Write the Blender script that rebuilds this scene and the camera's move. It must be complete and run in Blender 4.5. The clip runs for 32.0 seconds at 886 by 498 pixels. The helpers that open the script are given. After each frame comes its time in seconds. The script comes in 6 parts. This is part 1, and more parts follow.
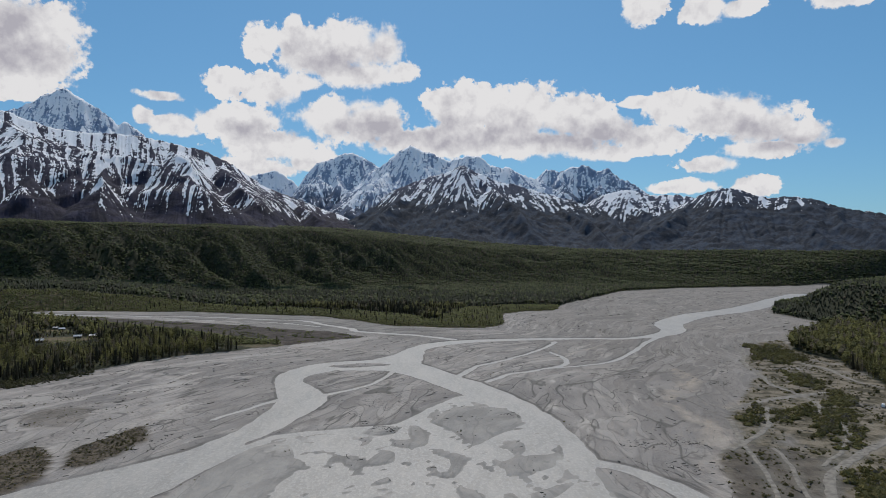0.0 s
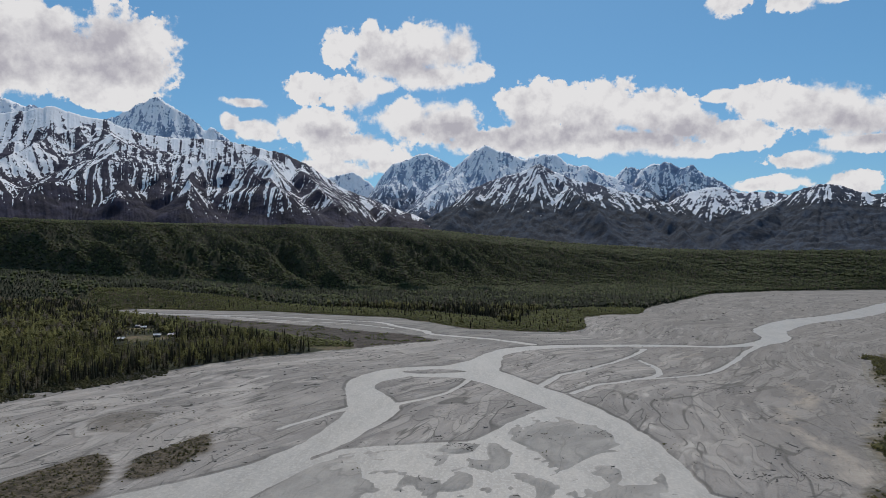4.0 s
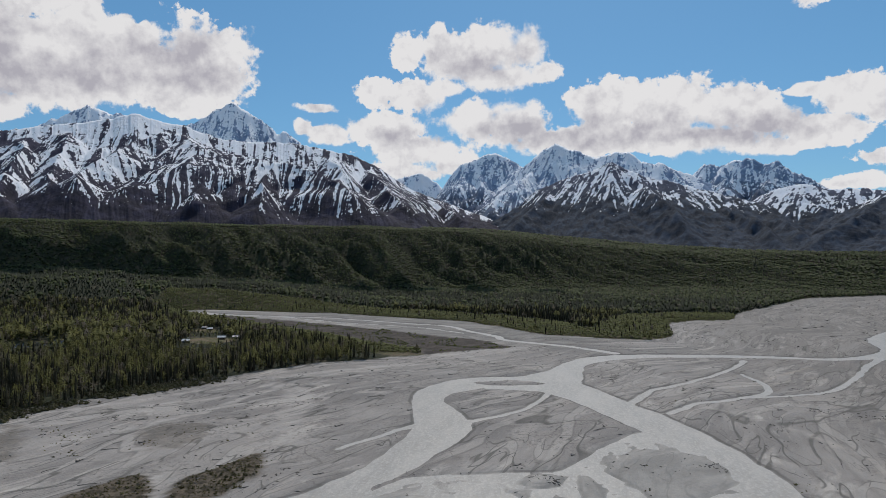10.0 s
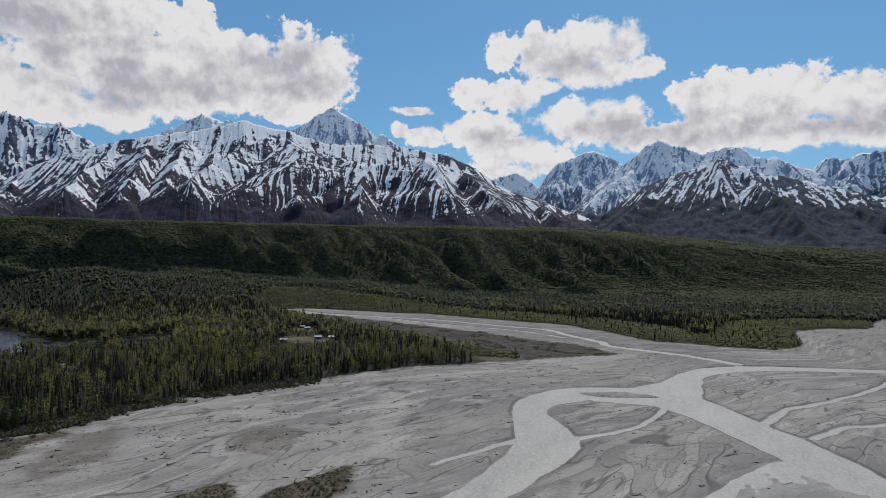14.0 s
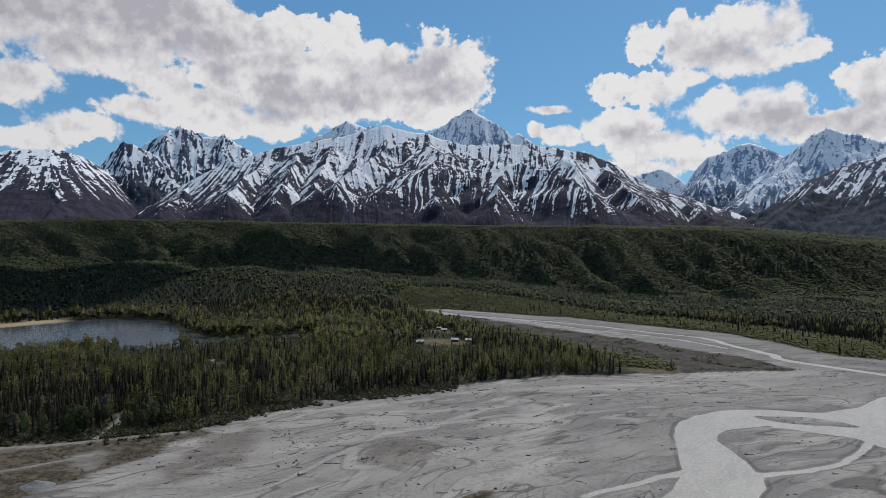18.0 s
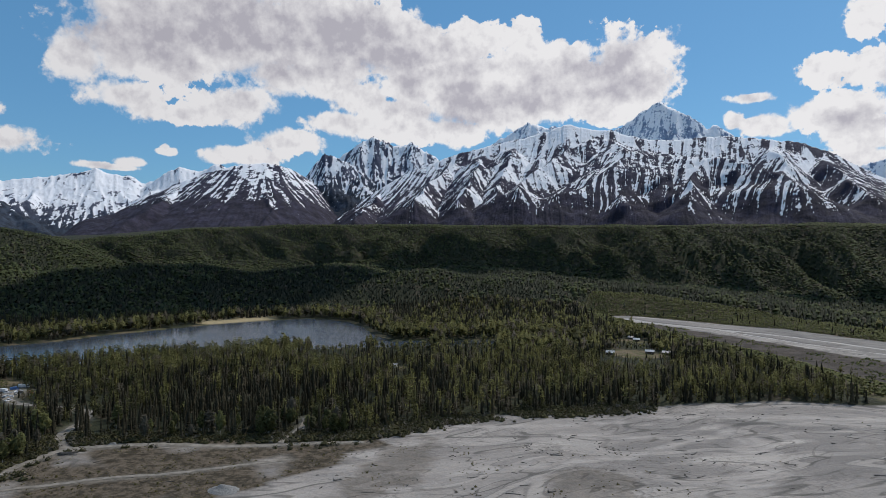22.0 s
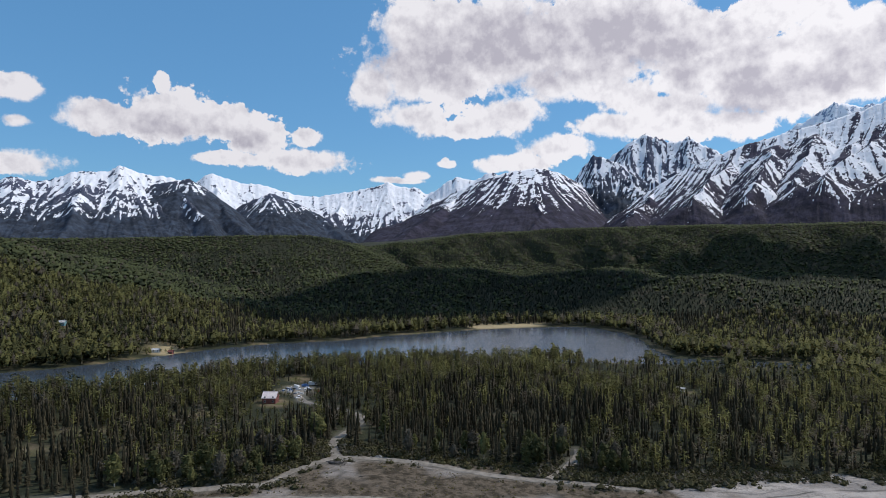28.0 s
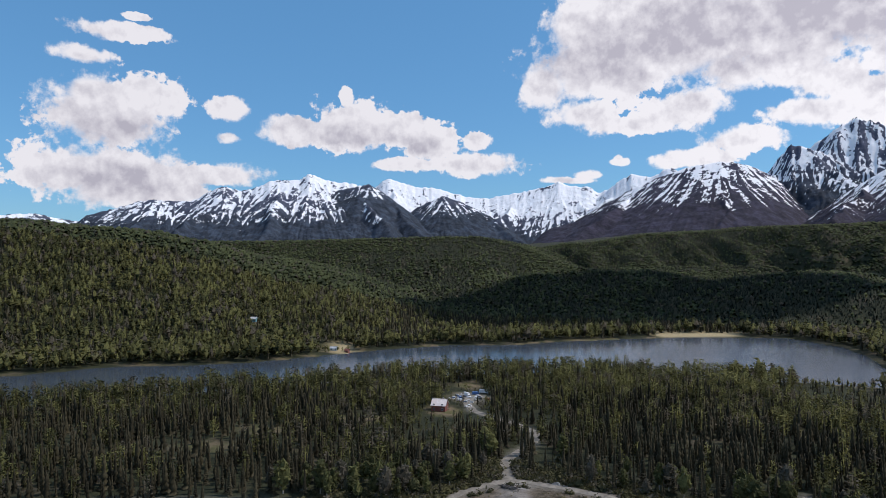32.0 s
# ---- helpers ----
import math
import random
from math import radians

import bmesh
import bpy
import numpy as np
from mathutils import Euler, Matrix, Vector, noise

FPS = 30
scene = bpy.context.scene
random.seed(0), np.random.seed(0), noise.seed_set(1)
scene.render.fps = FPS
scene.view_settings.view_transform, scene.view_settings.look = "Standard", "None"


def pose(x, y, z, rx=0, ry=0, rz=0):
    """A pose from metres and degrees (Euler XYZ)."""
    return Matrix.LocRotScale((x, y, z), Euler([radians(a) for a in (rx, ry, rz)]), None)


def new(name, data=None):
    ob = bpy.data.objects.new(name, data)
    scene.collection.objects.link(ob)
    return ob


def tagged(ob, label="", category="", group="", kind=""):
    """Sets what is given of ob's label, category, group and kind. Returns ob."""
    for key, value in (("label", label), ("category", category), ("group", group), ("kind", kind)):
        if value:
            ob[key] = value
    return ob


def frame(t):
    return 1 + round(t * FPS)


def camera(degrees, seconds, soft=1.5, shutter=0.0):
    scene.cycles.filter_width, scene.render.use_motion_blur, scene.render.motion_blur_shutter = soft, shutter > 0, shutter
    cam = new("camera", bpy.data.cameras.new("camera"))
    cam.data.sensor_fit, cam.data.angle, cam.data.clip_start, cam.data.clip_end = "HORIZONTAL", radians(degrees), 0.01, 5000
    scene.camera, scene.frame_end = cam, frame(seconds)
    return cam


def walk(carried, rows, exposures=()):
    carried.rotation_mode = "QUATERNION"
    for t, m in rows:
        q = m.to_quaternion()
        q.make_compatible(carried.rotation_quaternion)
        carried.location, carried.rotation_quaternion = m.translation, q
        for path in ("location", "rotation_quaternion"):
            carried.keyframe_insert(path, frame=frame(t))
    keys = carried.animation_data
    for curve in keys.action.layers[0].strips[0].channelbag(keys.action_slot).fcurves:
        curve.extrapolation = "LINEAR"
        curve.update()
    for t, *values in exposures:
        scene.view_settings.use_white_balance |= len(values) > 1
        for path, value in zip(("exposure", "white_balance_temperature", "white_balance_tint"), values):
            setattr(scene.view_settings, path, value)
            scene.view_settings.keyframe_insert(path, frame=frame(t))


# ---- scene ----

# ---- camera and its walk: a slow flight that turns left ----
cam = camera(69.64, 32.0, 0.8)
# seconds, x, y, z, pitch, lean, turn
PATH = [
    (0.0, 0.0, -0.0, 103.3, 0.05, 0.62, 0.00),
    (0.5, -0.2, 4.3, 103.1, 0.04, 0.62, 1.11),
    (1.0, -0.5, 8.8, 103.0, 0.04, 0.61, 1.96),
    (1.5, -0.8, 13.2, 102.9, 0.02, 0.60, 2.57),
    (2.0, -1.3, 17.6, 102.9, 0.02, 0.60, 3.36),
    (2.5, -1.9, 22.0, 102.8, 0.01, 0.59, 4.21),
    (3.0, -2.7, 26.5, 102.9, 0.02, 0.60, 5.04),
    (3.5, -3.4, 30.8, 102.7, 0.01, 0.61, 5.88),
    (5.5, -6.8, 47.2, 101.7, 0.06, 0.62, 9.18),
    (6.0, -7.9, 51.2, 101.5, 0.06, 0.63, 10.02),
    (6.5, -8.9, 55.1, 101.4, 0.07, 0.64, 10.53),
    (7.0, -9.7, 58.8, 101.2, 0.08, 0.63, 10.91),
    (7.5, -10.5, 62.5, 101.1, 0.07, 0.62, 11.26),
    (8.0, -11.4, 66.0, 101.0, 0.07, 0.59, 11.63),
    (8.5, -12.4, 69.5, 101.0, 0.07, 0.57, 11.96),
    (9.0, -13.3, 73.0, 101.0, 0.07, 0.59, 12.12),
    (9.5, -14.3, 76.6, 100.9, 0.07, 0.61, 12.43),
    (10.0, -15.3, 80.1, 100.8, 0.07, 0.59, 12.78),
    (10.5, -16.4, 83.6, 100.8, 0.07, 0.60, 13.42),
    (11.0, -17.7, 87.2, 100.7, 0.08, 0.61, 14.18),
    (11.5, -19.0, 90.7, 100.5, 0.08, 0.62, 15.07),
    (12.0, -20.3, 94.3, 100.4, 0.08, 0.60, 16.11),
    (12.5, -21.7, 97.9, 100.3, 0.07, 0.59, 17.35),
    (13.0, -23.2, 101.4, 100.1, 0.05, 0.58, 18.69),
    (13.5, -24.8, 104.8, 99.8, 0.04, 0.62, 20.01),
    (15.5, -32.4, 118.2, 98.7, 0.03, 0.73, 25.31),
    (16.0, -34.6, 121.8, 98.5, 0.02, 0.74, 26.77),
    (16.5, -36.9, 125.7, 98.4, 0.02, 0.76, 28.31),
    (17.0, -39.4, 129.7, 98.4, 0.01, 0.73, 30.05),
    (17.5, -41.9, 133.7, 98.5, -0.01, 0.67, 31.73),
    (18.0, -44.4, 137.4, 98.5, -0.04, 0.60, 33.51),
    (18.5, -47.0, 141.1, 98.5, -0.04, 0.55, 35.49),
    (19.0, -49.7, 144.8, 98.5, -0.02, 0.51, 37.55),
    (19.5, -52.5, 148.3, 98.5, -0.02, 0.46, 39.62),
    (20.0, -55.6, 151.7, 98.5, -0.02, 0.40, 41.66),
    (20.5, -58.7, 154.7, 98.4, 0.00, 0.37, 43.69),
    (21.0, -61.9, 157.5, 98.5, 0.02, 0.36, 45.72),
    (21.5, -65.1, 160.3, 98.7, 0.02, 0.37, 47.76),
    (22.0, -68.1, 163.1, 98.9, 0.02, 0.33, 49.81),
    (22.5, -71.1, 165.7, 98.9, 0.05, 0.27, 51.84),
    (23.0, -74.4, 168.3, 98.8, 0.10, 0.21, 53.86),
    (23.5, -77.9, 170.6, 98.8, 0.11, 0.17, 55.83),
    (24.0, -81.5, 172.8, 98.9, 0.14, 0.15, 57.83),
    (24.5, -85.2, 175.0, 98.8, 0.16, 0.12, 59.70),
    (25.0, -88.9, 177.1, 98.7, 0.20, 0.07, 61.74),
    (25.5, -92.8, 178.9, 98.8, 0.22, 0.05, 63.76),
    (27.5, -108.9, 185.1, 99.1, 0.29, -0.08, 71.72),
    (28.0, -113.1, 186.2, 99.1, 0.31, -0.11, 73.67),
    (28.5, -117.2, 187.1, 99.1, 0.32, -0.11, 75.64),
    (29.0, -121.4, 187.8, 99.1, 0.34, -0.12, 77.57),
    (29.5, -125.7, 188.4, 99.0, 0.34, -0.11, 79.46),
    (30.0, -130.1, 188.9, 98.9, 0.36, -0.14, 81.32),
    (30.5, -134.3, 189.3, 98.7, 0.40, -0.17, 83.19),
    (31.0, -138.4, 189.4, 98.6, 0.43, -0.18, 85.08),
    (31.5, -142.5, 189.4, 98.7, 0.43, -0.17, 86.98),
    (32.0, -146.4, 189.4, 98.7, 0.45, -0.18, 88.87),
]
walk(cam, [(t, pose(x, y, z, 90 + pitch, 0, turn) @ pose(0, 0, 0, 0, 0, lean)) for t, x, y, z, pitch, lean, turn in PATH],
     [(0.0, -0.44, 6500, 10), (12.0, -0.42, 6500, 10), (20.0, -0.36, 6480, 10), (26.0, -0.18, 6400, 12), (32.0, -0.06, 6340, 14)])

# ---- sun, sky with fair-weather clouds, exposure ----
SUN_TURN, SUN_UP = 2.0, 48.0          # degrees left of +y, degrees up
HUB = (-60.0, 120.0)                   # middle of the flight, from which bearings are counted

sun = new("sun", bpy.data.lights.new("sun", "SUN"))
sun.data.energy, sun.data.angle, sun.data.color = 3.2, radians(0.6), (1.0, 0.95, 0.88)
sun.matrix_world = pose(0, 0, 2000, SUN_UP - 90, 0, SUN_TURN)

# bearing (left of +y), height angle, half width, half height, all in degrees
PUFFS_A = [
    (16.0, 17.2, 1.7, 1.6), (13.4, 18.7, 0.8, 1.0), (11.4, 16.8, 4.4, 2.2), (8.4, 17.6, 3.0, 2.1), (5.4, 17.5, 1.8, 1.7), (3.9, 15.4, 1.5, 1.0), (7.4, 15.1, 3.6, 1.2), (12.9, 17.4, 2.4, 1.4),
    (19.1, 13.7, 1.9, 1.3), (15.3, 13.5, 3.0, 1.4), (12.6, 14.2, 1.5, 0.9), (18.1, 10.5, 3.5, 1.6), (23.1, 10.0, 1.9, 0.9), (25.3, 10.5, 0.9, 0.8), (15.2, 8.8, 4.4, 1.4), (11.8, 7.7, 2.5, 1.0),
    (16.2, 6.8, 3.3, 1.1), (23.9, 12.2, 1.7, 0.5), (10.4, 11.4, 3.0, 1.7), (6.3, 11.3, 3.5, 1.9), (-1.8, 12.8, 4.0, 2.0), (-6.8, 12.3, 4.0, 2.2),
]
PUFFS_B = [
    (-11.2, 11.7, 3.9, 1.9), (-14.1, 10.6, 2.8, 1.4), (-1.3, 9.7, 10.0, 1.4), (-8.8, 9.4, 7.3, 1.2), (-14.6, 8.5, 2.8, 0.7), (-19.5, 12.0, 2.2, 1.5), (-23.0, 11.3, 3.8, 1.9), (-26.6, 10.1, 3.1, 1.6),
    (-29.3, 9.4, 2.2, 1.2), (-31.5, 8.5, 0.7, 0.4), (-16.8, 12.5, 1.4, 0.4), (-18.2, 9.5, 3.1, 1.3), (-22.6, 7.3, 2.5, 0.7), (-26.6, 8.3, 3.5, 0.8), (-20.5, 5.5, 2.3, 0.7), (-18.9, 5.3, 1.3, 0.4),
    (-26.3, 5.5, 1.7, 0.9), (-17.2, 20.3, 1.9, 1.4), (-22.0, 19.6, 1.7, 1.1), (-24.9, 19.3, 1.6, 0.7), (-31.7, 19.1, 2.1, 0.9), (33.6, 15.1, 3.9, 3.5),
]
PUFFS_C = [
    (36.4, 13.3, 4.0, 2.2), (46.8, 15.9, 4.5, 1.1), (39.1, 15.4, 3.0, 2.2), (39.6, 17.2, 1.0, 1.0), (41.6, 14.5, 2.9, 1.5), (44.4, 12.6, 7.1, 2.3), (49.0, 13.2, 3.2, 2.5), (49.6, 10.5, 3.9, 1.3),
    (34.6, 11.4, 2.7, 0.8), (49.0, 17.4, 4.3, 1.4), (42.9, 17.9, 1.9, 1.2), (45.7, 18.1, 2.7, 1.0), (-17.3, 12.7, 1.5, 0.5), (69.2, 17.3, 10.8, 3.5), (59.2, 18.6, 8.0, 3.0), (53.0, 18.2, 3.0, 2.3),
    (47.1, 18.1, 3.6, 1.6), (42.5, 18.3, 1.7, 1.5), (53.0, 14.1, 2.9, 1.4), (49.0, 14.3, 4.1, 2.1), (45.0, 13.9, 4.5, 2.1), (57.3, 13.1, 2.9, 1.6),
]
PUFFS_D = [
    (60.6, 14.9, 4.5, 1.8), (63.7, 14.2, 2.6, 1.2), (68.3, 11.9, 3.2, 1.5), (71.8, 10.8, 2.0, 0.6), (75.2, 11.9, 1.9, 1.6), (52.0, 10.6, 4.9, 1.2), (59.2, 11.2, 2.8, 0.9), (67.5, 7.9, 3.6, 0.7),
    (63.7, 9.2, 2.9, 1.1), (68.9, 7.6, 1.9, 0.6), (73.1, 7.9, 0.7, 0.4), (73.4, 8.1, 0.4, 0.4), (75.8, 6.8, 0.9, 0.3), (42.7, 16.4, 2.9, 1.6), (45.1, 15.0, 3.4, 1.4), (40.8, 14.0, 3.7, 1.8),
    (76.6, 19.3, 3.5, 2.8), (74.2, 16.0, 7.3, 3.1), (79.9, 14.6, 2.5, 2.2), (69.3, 18.4, 9.4, 4.0), (60.4, 17.8, 10.5, 3.0), (54.4, 17.3, 5.7, 2.5),
]
PUFFS_E = [
    (67.0, 12.3, 2.2, 1.6), (71.3, 11.1, 2.5, 0.9), (76.2, 12.1, 3.1, 1.2), (64.7, 14.9, 2.2, 1.3), (59.6, 13.8, 3.3, 1.2), (56.3, 12.6, 2.3, 1.0), (58.4, 10.9, 3.7, 1.1), (52.6, 14.2, 2.9, 2.0),
    (53.3, 12.2, 3.7, 1.2), (62.8, 9.2, 2.7, 1.0), (67.1, 7.9, 3.3, 0.9), (96.8, 11.2, 3.9, 2.2), (97.5, 13.6, 0.7, 0.9), (102.0, 10.8, 3.3, 1.4), (93.3, 11.2, 3.0, 1.7), (89.8, 10.0, 2.5, 1.7),
    (85.8, 8.0, 4.2, 1.0), (85.8, 10.1, 1.2, 0.9), (92.3, 8.0, 3.1, 0.6), (107.5, 12.2, 1.6, 1.1), (107.5, 9.9, 1.1, 0.5), (78.4, 6.5, 1.7, 0.3),
]
PUFFS_F = [
    (76.2, 6.8, 1.1, 0.4), (76.9, 6.4, 1.5, 0.3), (73.3, 7.9, 0.7, 0.3), (116.7, 11.2, 4.6, 3.0), (113.7, 12.6, 2.8, 1.7), (117.8, 12.7, 2.2, 1.5), (116.3, 6.6, 7.8, 2.0), (108.3, 6.8, 3.9, 1.0),
    (114.4, 5.1, 6.2, 1.6), (115.6, 17.4, 3.5, 0.7), (113.3, 17.5, 1.3, 0.6), (118.4, 15.4, 2.1, 0.7), (114.5, 18.7, 1.0, 0.3),
]
PUFFS = PUFFS_A + PUFFS_B + PUFFS_C + PUFFS_D + PUFFS_E + PUFFS_F
# the thick grey hearts of the larger clouds
HEARTS_A = [
    (10.4, 16.2, 4.2, 1.2), (6.3, 10.3, 3.8, 1.2), (-2.8, 10.2, 6.5, 1.3), (-10.7, 10.0, 5.8, 1.2), (-23.8, 10.0, 3.5, 1.1), (-28.2, 8.7, 2.5, 0.5), (16.2, 9.9, 2.9, 0.7), (34.9, 14.8, 2.8, 2.2),
    (42.0, 12.9, 5.3, 1.3), (48.2, 12.1, 3.3, 1.5), (69.2, 17.3, 9.6, 2.5), (59.7, 19.0, 7.3, 2.4), (52.5, 16.7, 3.0, 1.4), (48.0, 13.3, 3.3, 1.4), (36.4, 14.4, 4.3, 2.1), (63.7, 15.5, 3.1, 1.0),
    (74.2, 16.5, 5.9, 2.2), (69.3, 18.4, 7.5, 2.7), (58.3, 17.1, 8.5, 2.3), (52.5, 16.2, 4.0, 2.4), (117.1, 10.1, 4.2, 1.4), (98.2, 9.8, 4.6, 1.2),
]
HEARTS_B = [
    (91.1, 9.4, 2.1, 0.9), (115.6, 5.7, 6.4, 1.3),
]
HEARTS = HEARTS_A + HEARTS_B


def make_sky():
    world = bpy.data.worlds.new("sky")
    scene.world = world
    world.use_nodes = True
    nt = world.node_tree
    nt.nodes.clear()
    link = nt.links.new

    def node(kind, **props):
        n = nt.nodes.new(kind)
        for k, v in props.items():
            setattr(n, k, v)
        return n

    def math_node(op, a, b=None, c=None, clamp=False):
        n = node("ShaderNodeMath", operation=op, use_clamp=clamp)
        for i, v in enumerate((a, b, c)):
            if v is None:
                continue
            if isinstance(v, (int, float)):
                n.inputs[i].default_value = v
            else:
                link(v, n.inputs[i])
        return n.outputs[0]

    def vec_node(op, a, b=None):
        n = node("ShaderNodeVectorMath", operation=op)
        for i, v in enumerate((a, b)):
            if v is None:
                continue
            if isinstance(v, tuple):
                n.inputs[i].default_value = v
            else:
                link(v, n.inputs[i])
        return n

    def smooth(v, lo, hi):
        n = node("ShaderNodeMapRange", interpolation_type="SMOOTHSTEP")
        link(v, n.inputs["Value"])
        n.inputs["From Min"].default_value, n.inputs["From Max"].default_value = lo, hi
        return n.outputs["Result"]

    def mix(f, a, b):
        n = node("ShaderNodeMix", data_type="RGBA")
        link(f, n.inputs["Factor"])
        for sock, v in ((n.inputs[6], a), (n.inputs[7], b)):
            if isinstance(v, tuple):
                sock.default_value = (*v, 1)
            else:
                link(v, sock)
        return n.outputs[2]

    sky = node("ShaderNodeTexSky", sky_type="NISHITA", sun_disc=False, sun_elevation=radians(SUN_UP),
               sun_rotation=radians(-SUN_TURN), altitude=300, air_density=1.0, dust_density=0.4, ozone_density=2.0)
    way = node("ShaderNodeTexCoord").outputs["Generated"]
    xyz = node("ShaderNodeSeparateXYZ")
    link(way, xyz.inputs[0])
    az = math_node("MULTIPLY", math_node("ARCTAN2", math_node("MULTIPLY", xyz.outputs[0], -1.0), xyz.outputs[1]), 57.2958)
    el = math_node("MULTIPLY", math_node("ARCSINE", xyz.outputs[2]), 57.2958)

    def fbm(scale, detail, rough, shift):
        n = node("ShaderNodeTexNoise", noise_dimensions="3D")
        link(vec_node("ADD", way, shift).outputs[0], n.inputs["Vector"])
        n.inputs["Scale"].default_value, n.inputs["Detail"].default_value, n.inputs["Roughness"].default_value = scale, detail, rough
        return n.outputs["Fac"]

    def lumps(scale, detail, shift):
        n = node("ShaderNodeTexVoronoi", feature="SMOOTH_F1", normalize=True)
        link(vec_node("ADD", way, shift).outputs[0], n.inputs["Vector"])
        for key, v in (("Scale", scale), ("Detail", detail), ("Roughness", 0.55), ("Lacunarity", 2.2), ("Smoothness", 0.35)):
            n.inputs[key].default_value = v
        return n.outputs["Distance"]

    at = node("ShaderNodeCombineXYZ")
    link(az, at.inputs[0])
    link(el, at.inputs[1])

    def cover(rows, wider, soft):
        """1 in the heart of the nearest puff, 0 at its rim, below zero outside."""
        least = None
        for a, e, w, h in rows:
            w, h = w * wider, h * wider
            n = node("ShaderNodeVectorMath", operation="MULTIPLY_ADD")
            link(at.outputs[0], n.inputs[0])
            n.inputs[1].default_value, n.inputs[2].default_value = (1 / w, 1 / h, 0), (-a / w, -e / h, 0)
            far = vec_node("LENGTH", n.outputs[0]).outputs["Value"]
            least = far if least is None else math_node("SMOOTH_MIN", least, far, soft)
        return math_node("SUBTRACT", 1.0, least)

    puff = fbm(26.0, 8.0, 0.56, (0, 0, 0))
    puff_up = fbm(26.0, 8.0, 0.56, (0.001, -0.004, -0.012))
    lump = lumps(34.0, 3.0, (0.2, 0.6, 0.1))
    curl = fbm(95.0, 6.0, 0.6, (0.3, 0.1, 0.7))
    heart = math_node("MAXIMUM", cover(PUFFS, 0.99, 0.17), -0.7)
    small = lumps(85.0, 2.0, (0.4, 0.1, 0.3))
    ruffle = math_node("ADD", math_node("MULTIPLY", math_node("SUBTRACT", puff, 0.51), 1.5), math_node("MULTIPLY", math_node("SUBTRACT", 0.40, lump), 1.0))
    ruffle = math_node("ADD", ruffle, math_node("ADD", math_node("MULTIPLY", math_node("SUBTRACT", curl, 0.5), 0.75), math_node("MULTIPLY", math_node("SUBTRACT", 0.40, small), 0.45)))
    solid = math_node("SUBTRACT", 1.0, math_node("MULTIPLY", smooth(heart, 0.15, 0.5), 0.88))
    dens = math_node("ADD", heart, math_node("MULTIPLY", ruffle, solid))
    # clouds outside the described part of the sky
    wide = fbm(2.6, 3.0, 0.5, (3.1, 1.7, 0.4))
    away = math_node("MAXIMUM", smooth(el, 24.0, 30.0), math_node("MAXIMUM", smooth(az, 128.0, 136.0), smooth(math_node("MULTIPLY", az, -1.0), 44.0, 52.0)))
    other = math_node("ADD", math_node("MULTIPLY", math_node("SUBTRACT", wide, 0.54), 6.0), math_node("MULTIPLY", math_node("SUBTRACT", puff, 0.5), 2.0))
    other = math_node("SUBTRACT", other, math_node("MULTIPLY", math_node("SUBTRACT", 1.0, away), 9.0))
    dens = math_node("MAXIMUM", dens, other)
    # crisp heads here, frayed wisps there
    fray = smooth(fbm(9.0, 3.0, 0.5, (0.7, 0.3, 0.9)), 0.42, 0.66)
    alpha = math_node("DIVIDE", dens, math_node("ADD", 0.14, math_node("MULTIPLY", fray, 0.40)), clamp=True)
    alpha = smooth(alpha, 0.0, 1.0)
    # thick hearts are grey from below; rims and heads are lit through
    core = math_node("MAXIMUM", cover(HEARTS, 1.35, 0.3), -0.7)
    core = math_node("ADD", core, math_node("MULTIPLY", math_node("SUBTRACT", fbm(17.0, 4.0, 0.5, (0.5, 0.2, 0.1)), 0.51), 1.3))
    core = math_node("MAXIMUM", core, math_node("SUBTRACT", other, 0.3))
    grey = math_node("ADD", math_node("MULTIPLY", smooth(core, -0.3, 0.9), 0.74), math_node("MULTIPLY", smooth(dens, 0.15, 0.9), 0.2))
    grey = math_node("MULTIPLY", grey, smooth(dens, 0.0, 0.45))
    rim = math_node("MULTIPLY", math_node("SUBTRACT", puff, puff_up), 2.6)
    rim = math_node("ADD", rim, math_node("MULTIPLY", math_node("SUBTRACT", 0.40, lump), 0.6))
    glow = math_node("ADD", math_node("SUBTRACT", 1.0, grey), rim, clamp=True)
    tone = mix(glow, (5.7, 5.55, 6.2), (10.2, 10.1, 10.2))
    aside = node("ShaderNodeMix", data_type="RGBA", blend_type="MULTIPLY")      # clouds shine less, away from the sun
    link(smooth(math_node("ABSOLUTE", az), 30.0, 100.0), aside.inputs["Factor"])
    link(tone, aside.inputs[6])
    aside.inputs[7].default_value = (0.83, 0.83, 0.84, 1)
    tone = aside.outputs[2]
    bg = node("ShaderNodeBackground")
    clear = node("ShaderNodeMix", data_type="RGBA", blend_type="MULTIPLY")
    clear.inputs["Factor"].default_value = 1.0
    link(sky.outputs[0], clear.inputs[6])
    clear.inputs[7].default_value = SKY_TINT
    haze = node("ShaderNodeValue")
    haze.outputs[0].default_value = 0.45
    link(mix(alpha, mix(haze.outputs[0], clear.outputs[2], (1.3, 3.78, 6.95)), tone), bg.inputs["Color"])
    bg.inputs["Strength"].default_value = 0.1
    link(bg.outputs[0], node("ShaderNodeOutputWorld").inputs[0])


SKY_TINT = (0.75, 1.08, 1.23, 1)
make_sky()


